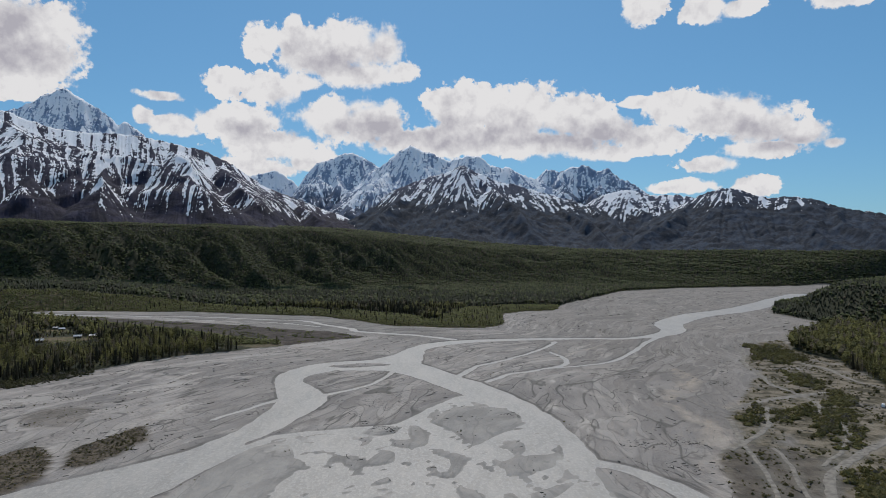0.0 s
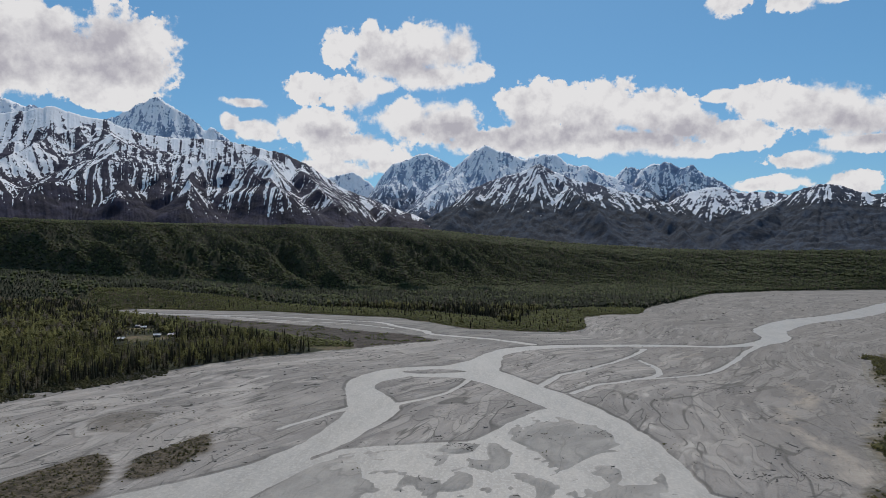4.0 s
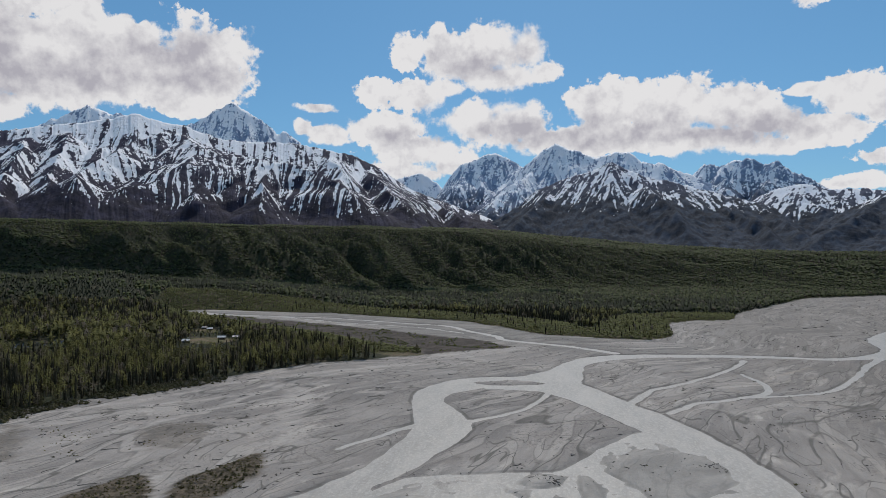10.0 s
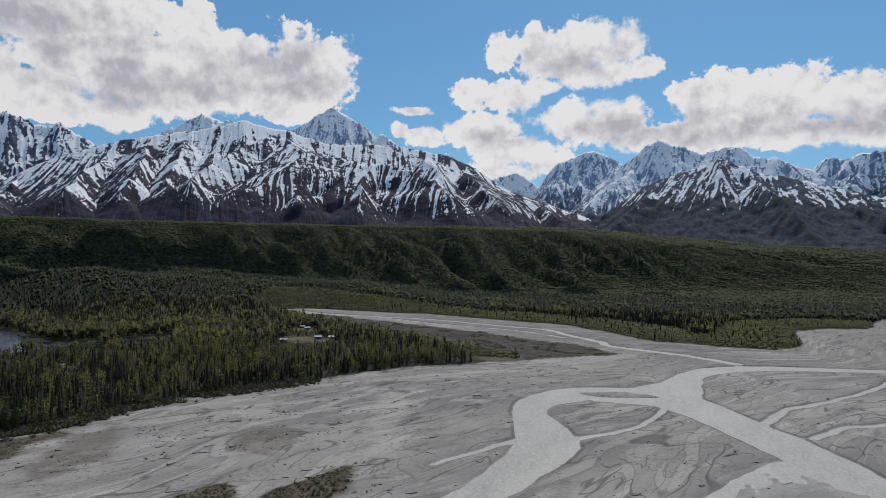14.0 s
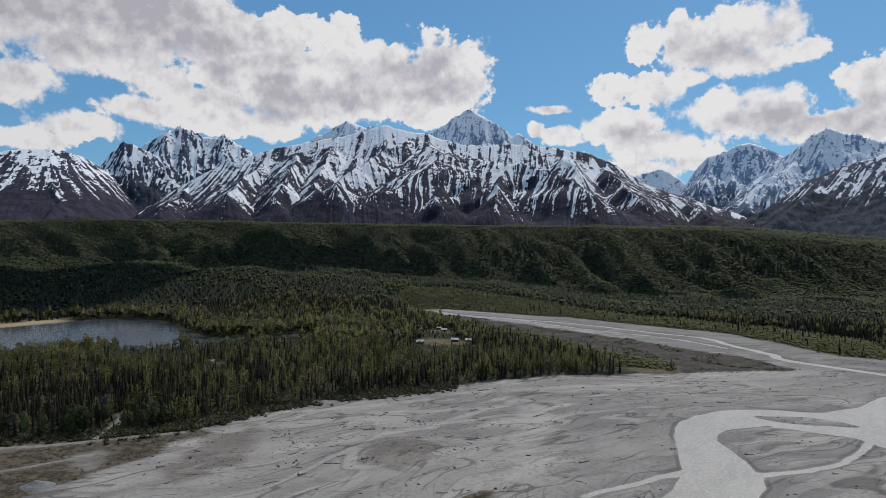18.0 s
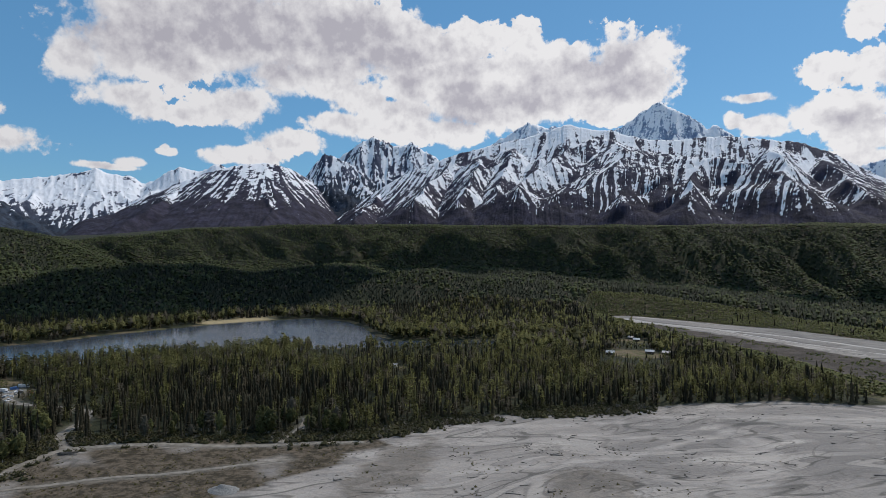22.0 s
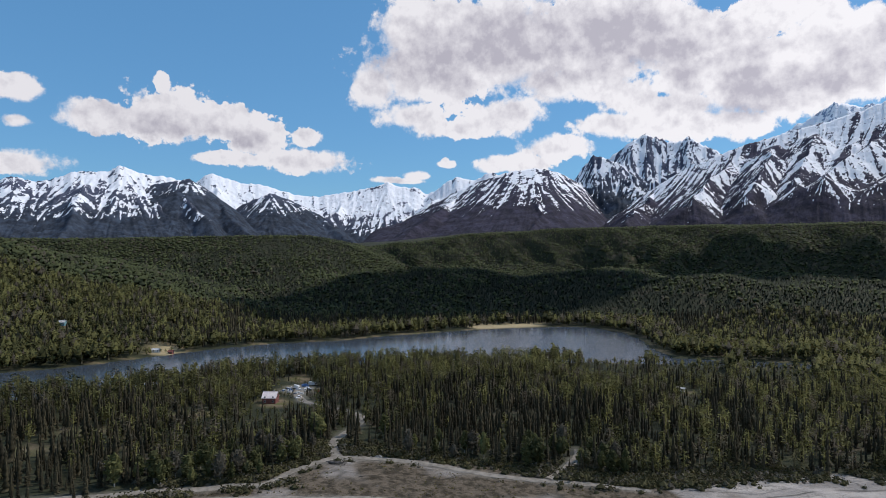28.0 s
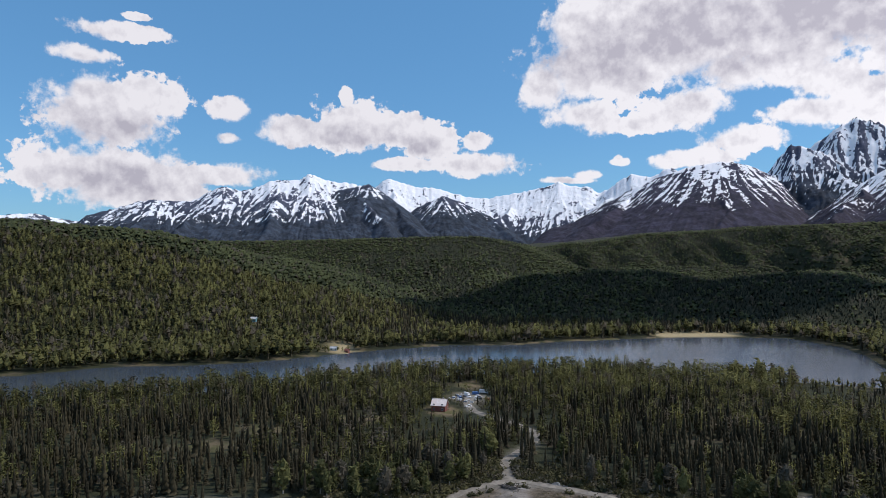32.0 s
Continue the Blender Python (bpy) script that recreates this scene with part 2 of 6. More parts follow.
# ---- small tools ----
def grain(x, y, seed=0):
    """Gradient noise, about -0.7 to 0.7, over arrays."""
    x, y = np.asarray(x, float), np.asarray(y, float)
    ix, iy = np.floor(x).astype(np.int64), np.floor(y).astype(np.int64)
    fx, fy = x - ix, y - iy

    def dot(i, j, u, v):
        h = (i * 374761393 + j * 668265263 + seed * 974634777) & 0xFFFFFFFF
        h = ((h ^ (h >> 13)) * 1274126177) & 0xFFFFFFFF
        a = ((h ^ (h >> 16)) & 0xFFFF) * (2 * np.pi / 65536)
        return np.cos(a) * u + np.sin(a) * v

    u, v = fx * fx * fx * (fx * (fx * 6 - 15) + 10), fy * fy * fy * (fy * (fy * 6 - 15) + 10)
    a = dot(ix, iy, fx, fy) * (1 - u) + dot(ix + 1, iy, fx - 1, fy) * u
    b = dot(ix, iy + 1, fx, fy - 1) * (1 - u) + dot(ix + 1, iy + 1, fx - 1, fy - 1) * u
    return a * (1 - v) + b * v


def fractal(x, y, octaves=4, seed=0, gain=0.5):
    total, size = 0.0, 1.0
    for k in range(octaves):
        total = total + size * grain(x * 2 ** k, y * 2 ** k, seed + k)
        size *= gain
    return total


def ridged(x, y, octaves=4, seed=0, gain=0.5):
    """0 in gullies to about 1 on crests."""
    total, size, full = 0.0, 1.0, 0.0
    for k in range(octaves):
        total = total + size * (1 - np.minimum(np.abs(grain(x * 2 ** k, y * 2 ** k, seed + k)) * 2.2, 1))
        full += size
        size *= gain
    return total / full


def step(v, lo, hi):
    s = np.clip((v - lo) / (hi - lo), 0, 1)
    return s * s * (3 - 2 * s)


def inside(x, y, polygon):
    hit = np.zeros(np.shape(x), bool)
    n = len(polygon)
    for i in range(n):
        (x0, y0), (x1, y1) = polygon[i], polygon[(i + 1) % n]
        if y0 == y1:
            continue
        cross = (y0 > y) != (y1 > y)
        hit ^= cross & (x < (x1 - x0) * (y - y0) / (y1 - y0) + x0)
    return hit


def off_line(x, y, line):
    """Distance to a line of points, and the line's third number (half its width) at the nearest place."""
    best, wide = np.full(np.shape(x), 1e9), np.zeros(np.shape(x))
    for p, q in zip(line, line[1:]):
        dx, dy = q[0] - p[0], q[1] - p[1]
        s = np.clip(((x - p[0]) * dx + (y - p[1]) * dy) / (dx * dx + dy * dy), 0, 1)
        d = np.hypot(x - p[0] - s * dx, y - p[1] - s * dy)
        near = d < best
        best = np.where(near, d, best)
        if len(p) > 2:
            wide = np.where(near, p[2] + s * (q[2] - p[2]), wide)
    return best, wide


def polar(x, y):
    dx, dy = x - HUB[0], y - HUB[1]
    return np.degrees(np.arctan2(-dx, dy)), np.hypot(dx, dy)


def mesh_from(name, verts, faces, materials=(), smooth_faces=True, attributes=None):
    """A mesh from arrays of places and of triangles or quads."""
    me = bpy.data.meshes.new(name)
    verts, faces = np.asarray(verts, np.float32), np.asarray(faces, np.int32)
    k = faces.shape[1]
    me.vertices.add(len(verts))
    me.vertices.foreach_set("co", verts.ravel())
    me.loops.add(faces.size)
    me.loops.foreach_set("vertex_index", faces.ravel())
    me.polygons.add(len(faces))
    me.polygons.foreach_set("loop_start", np.arange(0, faces.size, k, dtype=np.int32))
    me.polygons.foreach_set("use_smooth", np.full(len(faces), smooth_faces))
    for key, values in (attributes or {}).items():
        me.attributes.new(key, "FLOAT", "POINT").data.foreach_set("value", np.asarray(values, np.float32).ravel())
    me.update(calc_edges=True)
    for m in materials:
        me.materials.append(m)
    return me


def sheet(nx, ny):
    """Quads of a grid of nx by ny places, stored row by row (y slow)."""
    i = np.arange(nx * ny).reshape(ny, nx)
    return np.stack([i[:-1, :-1], i[:-1, 1:], i[1:, 1:], i[1:, :-1]], -1).reshape(-1, 4)


def part(name, bm, material, parent, label=""):
    me = bpy.data.meshes.new(name)
    bm.to_mesh(me)
    bm.free()
    me.materials.append(material)
    ob = new(name, me)
    ob.parent = parent
    if label:
        ob["label"] = label
    return ob


# ---- materials ----
class Surface:
    """A node material under construction."""

    def __init__(self, name, rough=0.9, metal=0.0):
        self.m = bpy.data.materials.new(name)
        self.m.use_nodes = True
        self.nt = self.m.node_tree
        self.bsdf = self.nt.nodes["Principled BSDF"]
        self.bsdf.inputs["Roughness"].default_value, self.bsdf.inputs["Metallic"].default_value = rough, metal
        self.where = self.nt.nodes.new("ShaderNodeNewGeometry").outputs["Position"]

    def plug(self, value, sock):
        if isinstance(value, tuple):
            sock.default_value = (*value, 1) if len(value) == 3 and sock.type == "RGBA" else value
        elif isinstance(value, (int, float)):
            sock.default_value = value
        else:
            self.nt.links.new(value, sock)

    def noise(self, scale, detail=4.0, rough=0.55, stretch=None, turn=0.0):
        n = self.nt.nodes.new("ShaderNodeTexNoise")
        n.inputs["Scale"].default_value, n.inputs["Detail"].default_value, n.inputs["Roughness"].default_value = scale, detail, rough
        src = self.where
        if stretch:
            mp = self.nt.nodes.new("ShaderNodeMapping")
            mp.inputs["Scale"].default_value, mp.inputs["Rotation"].default_value = stretch, (0, 0, radians(turn))
            self.nt.links.new(src, mp.inputs["Vector"])
            src = mp.outputs[0]
        self.nt.links.new(src, n.inputs["Vector"])
        return n.outputs["Fac"]

    def ramp(self, value, lo, hi, a=0.0, b=1.0):
        n = self.nt.nodes.new("ShaderNodeMapRange")
        n.interpolation_type = "SMOOTHSTEP"
        self.plug(value, n.inputs["Value"])
        for key, v in (("From Min", lo), ("From Max", hi), ("To Min", a), ("To Max", b)):
            n.inputs[key].default_value = v
        return n.outputs["Result"]

    def mix(self, f, a, b):
        n = self.nt.nodes.new("ShaderNodeMix")
        n.data_type = "RGBA"
        self.plug(f, n.inputs["Factor"])
        self.plug(a, n.inputs[6])
        self.plug(b, n.inputs[7])
        return n.outputs[2]

    def calc(self, op, a, b=0.0):
        n = self.nt.nodes.new("ShaderNodeMath")
        n.operation = op
        self.plug(a, n.inputs[0])
        self.plug(b, n.inputs[1])
        return n.outputs[0]

    def attr(self, name):
        n = self.nt.nodes.new("ShaderNodeAttribute")
        n.attribute_name = name
        return n.outputs["Fac"]

    def each(self):
        return self.nt.nodes.new("ShaderNodeObjectInfo").outputs["Random"]

    def bump(self, height, strength, distance):
        n = self.nt.nodes.new("ShaderNodeBump")
        n.inputs["Strength"].default_value, n.inputs["Distance"].default_value = strength, distance
        self.plug(height, n.inputs["Height"])
        self.nt.links.new(n.outputs[0], self.bsdf.inputs["Normal"])

    def colour(self, value):
        self.plug(value, self.bsdf.inputs["Base Color"])
        return self.m


def plain(name, a, b, scale=2.0, rough=0.85, metal=0.0):
    s = Surface(name, rough, metal)
    return s.colour(s.mix(s.ramp(s.noise(scale), 0.3, 0.7), a, b))


def make_ground_material():
    s = Surface("valley_ground", 0.95)
    s.bsdf.inputs["Specular IOR Level"].default_value = 0.22
    patch = s.noise(0.010, 5.0, 0.55)
    fine = s.noise(0.45, 5.0, 0.65)
    split = s.nt.nodes.new("ShaderNodeSeparateXYZ")
    s.plug(s.where, split.inputs[0])

    def beside(across, along, detail, rough):
        """Noise drawn out along the water courses."""
        join = s.nt.nodes.new("ShaderNodeCombineXYZ")
        s.plug(s.calc("MULTIPLY", s.attr("off"), across), join.inputs[0])
        s.plug(s.calc("MULTIPLY", split.outputs[0], along), join.inputs[1])
        s.plug(s.calc("MULTIPLY", split.outputs[1], along), join.inputs[2])
        n = s.nt.nodes.new("ShaderNodeTexNoise")
        n.inputs["Scale"].default_value, n.inputs["Detail"].default_value, n.inputs["Roughness"].default_value = 1.0, detail, rough
        s.plug(join.outputs[0], n.inputs["Vector"])
        return n.outputs["Fac"]

    def stream(across, along, detail=4.0, rough=0.55, shift=0.0):
        """Noise drawn out along the river's way; sizes in metres."""
        join = s.nt.nodes.new("ShaderNodeCombineXYZ")
        s.plug(s.calc("DIVIDE", s.attr("across"), across), join.inputs[0])
        s.plug(s.calc("DIVIDE", s.attr("down"), along), join.inputs[1])
        join.inputs[2].default_value = shift
        n = s.nt.nodes.new("ShaderNodeTexNoise")
        n.inputs["Scale"].default_value, n.inputs["Detail"].default_value, n.inputs["Roughness"].default_value = 1.0, detail, rough
        s.plug(join.outputs[0], n.inputs["Vector"])
        return n.outputs["Fac"]

    silt = s.mix(s.ramp(stream(15.0, 80.0, 6.0, 0.6), 0.34, 0.66), (0.245, 0.222, 0.202), (0.348, 0.314, 0.281))
    silt = s.mix(s.ramp(stream(52.0, 170.0, 4.0, 0.5, 3.0), 0.46, 0.62, 0.0, 0.7), silt, (0.192, 0.175, 0.161))
    silt = s.mix(s.ramp(stream(19.0, 95.0, 5.0, 0.6, 7.0), 0.56, 0.67, 0.0, 0.9), silt, (0.512, 0.461, 0.408))
    silt = s.mix(s.ramp(stream(6.0, 34.0, 5.0, 0.65, 11.0), 0.55, 0.68, 0.0, 0.55), silt, (0.410, 0.368, 0.327))
    silt = s.mix(s.ramp(patch, 0.46, 0.68, 0.0, 0.4), silt, (0.268, 0.243, 0.220))
    for across, along, level, broad, shift in ((60.0, 330.0, 0.5, 0.030, 1.0), (34.0, 190.0, 0.47, 0.034, 5.0), (22.0, 110.0, 0.53, 0.030, 9.0)):      # dry channels of older courses
        bed = s.calc("ABSOLUTE", s.calc("SUBTRACT", stream(across, along, 1.2, 0.45, shift), level))
        lip = s.calc("ABSOLUTE", s.calc("SUBTRACT", bed, broad))
        part_ = s.ramp(stream(across * 1.6, along * 0.8, 2.0, 0.5, shift + 0.4), 0.42, 0.58)
        silt = s.mix(s.calc("MULTIPLY", s.ramp(bed, broad * 0.6, broad, 0.6, 0.0), part_), silt, (0.410, 0.371, 0.332))
        silt = s.mix(s.calc("MULTIPLY", s.ramp(lip, broad * 0.06, broad * 0.22, 0.32, 0.0), part_), silt, (0.113, 0.104, 0.093))
    pebbly = s.ramp(s.noise(0.016, 4.0, 0.6), 0.47, 0.60)
    silt = s.mix(s.calc("MULTIPLY", s.ramp(fine, 0.50, 0.64, 0.0, 0.6), pebbly), silt, (0.125, 0.112, 0.100))
    grit = s.noise(1.5, 4.0, 0.7)
    silt = s.mix(s.ramp(grit, 0.52, 0.68, 0.0, 0.26), silt, (0.125, 0.117, 0.104))
    silt = s.mix(s.ramp(grit, 0.46, 0.32, 0.0, 0.30), silt, (0.44, 0.41, 0.365))
    for across, along, level, shift in ((30.0, 150.0, 0.5, 13.0), (17.0, 100.0, 0.54, 17.0), (11.0, 60.0, 0.46, 21.0)):      # thin cut banks, their shaded faces drawn as dark lines in the colour
        cut = s.calc("ABSOLUTE", s.calc("SUBTRACT", stream(across, along, 1.6, 0.45, shift), level))
        run = s.ramp(stream(across * 0.9, along * 0.7, 3.0, 0.5, shift + 0.5), 0.47, 0.55)
        silt = s.mix(s.calc("MULTIPLY", s.ramp(cut, 0.003, 0.012, 0.65, 0.0), run), silt, (0.075, 0.070, 0.062))
    here = s.ramp(s.noise(0.02, 3.0, 0.5), 0.46, 0.58)
    for across, along, level, width in ((0.055, 0.011, 0.5, 0.012), (0.09, 0.03, 0.55, 0.008)):
        edge = s.calc("ABSOLUTE", s.calc("SUBTRACT", beside(across, along, 1.5, 0.45), level))
        silt = s.mix(s.calc("MULTIPLY", s.ramp(edge, width * 0.3, width, 0.38, 0.0), here), silt, (0.089, 0.080, 0.072))
    silt = s.mix(s.calc("MULTIPLY", s.attr("rightside"), 0.4), silt, (0.172, 0.151, 0.130))
    # Cut-bank shade beside the water, painted as a broken dark line.
    rim = s.calc("ABSOLUTE", s.calc("SUBTRACT", s.attr("off"), 1.3))
    silt = s.mix(s.calc("MULTIPLY", s.ramp(rim, 0.2, 1.3, 0.7, 0.0), s.ramp(s.noise(0.013, 3.0, 0.5), 0.42, 0.56)), silt, (0.078, 0.070, 0.063))
    silt = s.mix(s.calc("MULTIPLY", s.attr("shoal"), 0.62), silt, s.mix(s.ramp(stream(9.0, 30.0, 5.0, 0.6, 2.0), 0.4, 0.62), (0.30, 0.283, 0.256), (0.40, 0.374, 0.336)))
    silt = s.mix(s.calc("MULTIPLY", s.attr("creek"), 0.62), silt, s.mix(s.ramp(stream(10.0, 30.0, 5.0, 0.65, 8.0), 0.4, 0.6), (0.135, 0.124, 0.110), (0.235, 0.220, 0.196)))
    wet = s.mix(s.calc("MULTIPLY", s.attr("wet"), s.calc("MULTIPLY", s.calc("SUBTRACT", 1.0, s.attr("shoal")), 0.30)), silt, (0.199, 0.181, 0.165))
    wet = s.mix(s.calc("MULTIPLY", s.attr("sand"), s.ramp(stream(8.0, 36.0, 5.0, 0.65, 6.0), 0.36, 0.60, 0.15, 0.8)), wet, s.mix(s.attr("rightside"), (0.418, 0.378, 0.340), s.mix(s.ramp(fine, 0.3, 0.7), (0.345, 0.284, 0.222), (0.449, 0.383, 0.310))))
    dark = s.mix(s.ramp(s.noise(0.07, 7.0, 0.7), 0.38, 0.64), (0.044, 0.035, 0.028), (0.092, 0.074, 0.060))
    base = s.mix(s.attr("bar"), wet, dark)
    turf = s.noise(0.08, 6.0, 0.65)
    tuft = s.noise(0.22, 6.0, 0.72)
    home = s.mix(s.ramp(tuft, 0.40, 0.60), (0.128, 0.101, 0.072), (0.042, 0.033, 0.020))
    sandy = s.mix(s.ramp(turf, 0.40, 0.60), (0.225, 0.187, 0.135), (0.072, 0.061, 0.037))
    scrub = s.mix(s.attr("rightside"), home, sandy)
    base = s.mix(s.calc("MULTIPLY", s.attr("scrub"), s.calc("SUBTRACT", 1.0, s.calc("MULTIPLY", s.attr("bar"), 0.75))), base, scrub)
    floor = s.mix(s.ramp(s.noise(0.06, 6.0, 0.7), 0.35, 0.7), (0.020, 0.024, 0.012), (0.042, 0.044, 0.020))
    floor = s.mix(s.ramp(s.noise(0.035, 5.0, 0.65), 0.54, 0.66, 0.0, 0.85), floor, s.mix(s.ramp(fine, 0.35, 0.65), (0.115, 0.086, 0.064), (0.055, 0.050, 0.026)))
    base = s.mix(s.attr("wood"), base, floor)
    meadow = s.mix(s.ramp(turf, 0.40, 0.58), (0.095, 0.092, 0.035), (0.165, 0.125, 0.078))
    meadow = s.mix(s.ramp(tuft, 0.5, 0.66, 0.0, 0.8), meadow, (0.040, 0.038, 0.018))
    base = s.mix(s.attr("meadow"), base, meadow)
    base = s.mix(s.attr("beach"), base, s.mix(s.ramp(fine, 0.3, 0.7), (0.30, 0.235, 0.125), (0.42, 0.34, 0.20)))
    base = s.mix(s.attr("road"), base, s.mix(s.ramp(fine, 0.3, 0.7), (0.19, 0.175, 0.15), (0.27, 0.25, 0.215)))
    ripple = s.calc("ADD", s.calc("MULTIPLY", stream(7.0, 40.0, 6.0, 0.65, 4.0), 2.4), s.calc("MULTIPLY", fine, 0.8))
    s.bump(ripple, 0.75, 1.0)
    return s.colour(base)


def make_rock_material(name, low, high, tundra, broken=1.15, snow=(0.92, 0.915, 0.93)):
    s = Surface(name, 0.95)
    s.bsdf.inputs["Specular IOR Level"].default_value = 0.2
    rough = s.noise(0.02, 8.0, 0.68)
    rock = s.mix(s.ramp(rough, 0.35, 0.68), low, high)
    ground = s.mix(s.ramp(s.noise(0.016, 8.0, 0.68), 0.40, 0.66), tundra, tuple(c * 2.6 for c in tundra))
    base = s.mix(s.attr("tundra"), rock, ground)
    breakup = s.calc("ADD", s.attr("snow"), s.calc("MULTIPLY", s.calc("SUBTRACT", s.noise(0.06, 8.0, 0.7), 0.5), broken))
    base = s.mix(s.ramp(breakup, 0.47, 0.55), base, snow)
    s.bump(rough, 0.7, 14.0)
    return s.colour(base)


def make_leaf_material(name, dark, light, by_object=False, bare=0.0, thin=0.0, gap_shade=0.6):
    """Foliage: every tree its own tint, stands of lighter and darker growth, some still bare and grey."""
    s = Surface(name, 0.75)
    s.bsdf.inputs["Specular IOR Level"].default_value = 0.12
    pick = s.each() if by_object else s.attr("tint")
    base = s.mix(s.ramp(pick, 0.0, 1.0), dark, light)
    stand = s.noise(0.014, 4.0, 0.6)
    base = s.mix(s.ramp(stand, 0.45, 0.70, 0.0, 0.55), base, tuple(c * 1.3 for c in light))
    if bare:
        other = s.calc("FRACT", s.calc("MULTIPLY", pick, 17.3))
        base = s.mix(s.ramp(other, 1.0 - bare - 0.05, 1.0 - bare + 0.05), base, (0.145, 0.128, 0.098))
    # Random dark speckle stands in for shade in the gaps between leaves.
    base = s.mix(s.ramp(s.noise(0.9, 4.0, 0.7), 0.35, 0.7, 0.0, gap_shade), base, tuple(c * 0.45 for c in dark))
    if thin:                                            # leaves let some of the light through
        lit = s.nt.nodes.new("ShaderNodeBsdfTranslucent")
        s.plug(base, lit.inputs["Color"])
        both = s.nt.nodes.new("ShaderNodeMixShader")
        both.inputs[0].default_value = thin
        s.nt.links.new(s.bsdf.outputs[0], both.inputs[1])
        s.nt.links.new(lit.outputs[0], both.inputs[2])
        s.nt.links.new(both.outputs[0], s.nt.nodes["Material Output"].inputs["Surface"])
    return s.colour(base)


def make_water(name, deep, rough, ripple, scale, milky=False):
    s = Surface(name, rough)
    s.bsdf.inputs["IOR"].default_value = 1.333
    wave = s.noise(scale, 4.0, 0.6, (1.0, 0.55, 1.0), 28)
    s.bump(wave, ripple, 0.25)
    base = s.mix(s.ramp(s.noise(0.03, 5.0, 0.6, (2.0, 0.7, 1.0), 28), 0.35, 0.7), deep, tuple(c * 1.25 for c in deep))
    if milky:                                           # silt clouds; ripple glints and dark troughs are also put in as colour
        base = s.mix(s.ramp(s.noise(0.11, 6.0, 0.65, (2.6, 0.6, 1.0), 30), 0.42, 0.66, 0.0, 0.5), base, tuple(c * 1.35 for c in deep))
        base = s.mix(s.ramp(wave, 0.5, 0.62, 0.0, 0.55), base, tuple(c * 1.5 for c in deep))
        base = s.mix(s.ramp(s.noise(0.7, 5.0, 0.7, (0.6, 1.8, 1.0), 28), 0.54, 0.66, 0.0, 0.35), base, tuple(c * 0.62 for c in deep))
    return s.colour(base)


GROUND = make_ground_material()
# Distance haze is mixed into these rock and tundra colours as blue.
ROCK = make_rock_material("hazed_brown_tundra_rock", (0.022, 0.023, 0.044), (0.060, 0.055, 0.082), (0.019, 0.017, 0.027), 1.0, (0.84, 0.84, 0.86))
HAZED_SLATE = make_rock_material("hazed_slate_rock", (0.040, 0.049, 0.084), (0.096, 0.104, 0.146), (0.019, 0.025, 0.036), 0.9, (0.80, 0.81, 0.84))
HAZE_BLUE_ROCK = make_rock_material("hazed_blue_grey_rock", (0.165, 0.22, 0.325), (0.32, 0.40, 0.53), (0.06, 0.072, 0.10), 1.5, (0.88, 0.89, 0.92))
SILTY_WATER = make_water("silty_water", (0.325, 0.296, 0.259), 0.42, 0.9, 0.7, True)
LAKE_WATER = make_water("lake_water", (0.045, 0.057, 0.072), 0.20, 0.06, 0.8)
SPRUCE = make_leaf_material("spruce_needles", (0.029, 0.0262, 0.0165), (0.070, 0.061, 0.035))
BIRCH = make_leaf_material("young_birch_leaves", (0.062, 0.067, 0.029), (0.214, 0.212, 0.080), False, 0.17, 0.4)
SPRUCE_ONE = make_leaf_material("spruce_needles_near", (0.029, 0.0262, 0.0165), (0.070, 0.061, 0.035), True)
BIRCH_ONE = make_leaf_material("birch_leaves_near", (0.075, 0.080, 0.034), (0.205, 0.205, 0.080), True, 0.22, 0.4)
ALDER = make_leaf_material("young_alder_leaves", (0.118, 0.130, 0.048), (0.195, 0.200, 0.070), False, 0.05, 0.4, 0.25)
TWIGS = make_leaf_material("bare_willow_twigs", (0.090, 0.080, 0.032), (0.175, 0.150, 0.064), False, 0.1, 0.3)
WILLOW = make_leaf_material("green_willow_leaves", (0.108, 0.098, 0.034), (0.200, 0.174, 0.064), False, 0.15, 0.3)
# Darker copy of the willow leaves, forest-edge shade put into its colour.
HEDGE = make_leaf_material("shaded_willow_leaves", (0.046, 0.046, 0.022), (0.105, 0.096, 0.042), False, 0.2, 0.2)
TRACK = plain("pale_gravel_track", (0.155, 0.136, 0.110), (0.270, 0.240, 0.200), 0.35, 0.95)
# Far foliage colours lean to blue-green to suggest distance haze.
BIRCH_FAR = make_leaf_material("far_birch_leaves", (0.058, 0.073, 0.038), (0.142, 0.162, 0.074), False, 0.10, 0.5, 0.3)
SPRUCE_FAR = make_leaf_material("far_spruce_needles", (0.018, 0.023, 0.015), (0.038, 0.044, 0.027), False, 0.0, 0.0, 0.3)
WET_WOOD = plain("dark_wet_wood", (0.032, 0.028, 0.024), (0.085, 0.076, 0.065))
BARK = plain("grey_bark", (0.10, 0.085, 0.07), (0.19, 0.17, 0.15))
PALE_BARK = plain("pale_birch_bark", (0.20, 0.185, 0.16), (0.34, 0.32, 0.28))

# ---- plan of the valley: banks, lake, roads, water courses ----
BANK_HOME = [(-400, -600), (-392, 60), (-394, 152), (-401, 192), (-432, 214), (-417, 251), (-378, 308), (-365, 322), (-352, 347),
             (-348, 376), (-342, 410), (-329, 443), (-310, 477), (-290, 516), (-268, 565), (-240, 604), (-167, 665)]
BANK_BAR = [(-180, 696), (-229, 723), (-300, 769), (-389, 821), (-499, 874), (-560, 915), (-640, 962)]
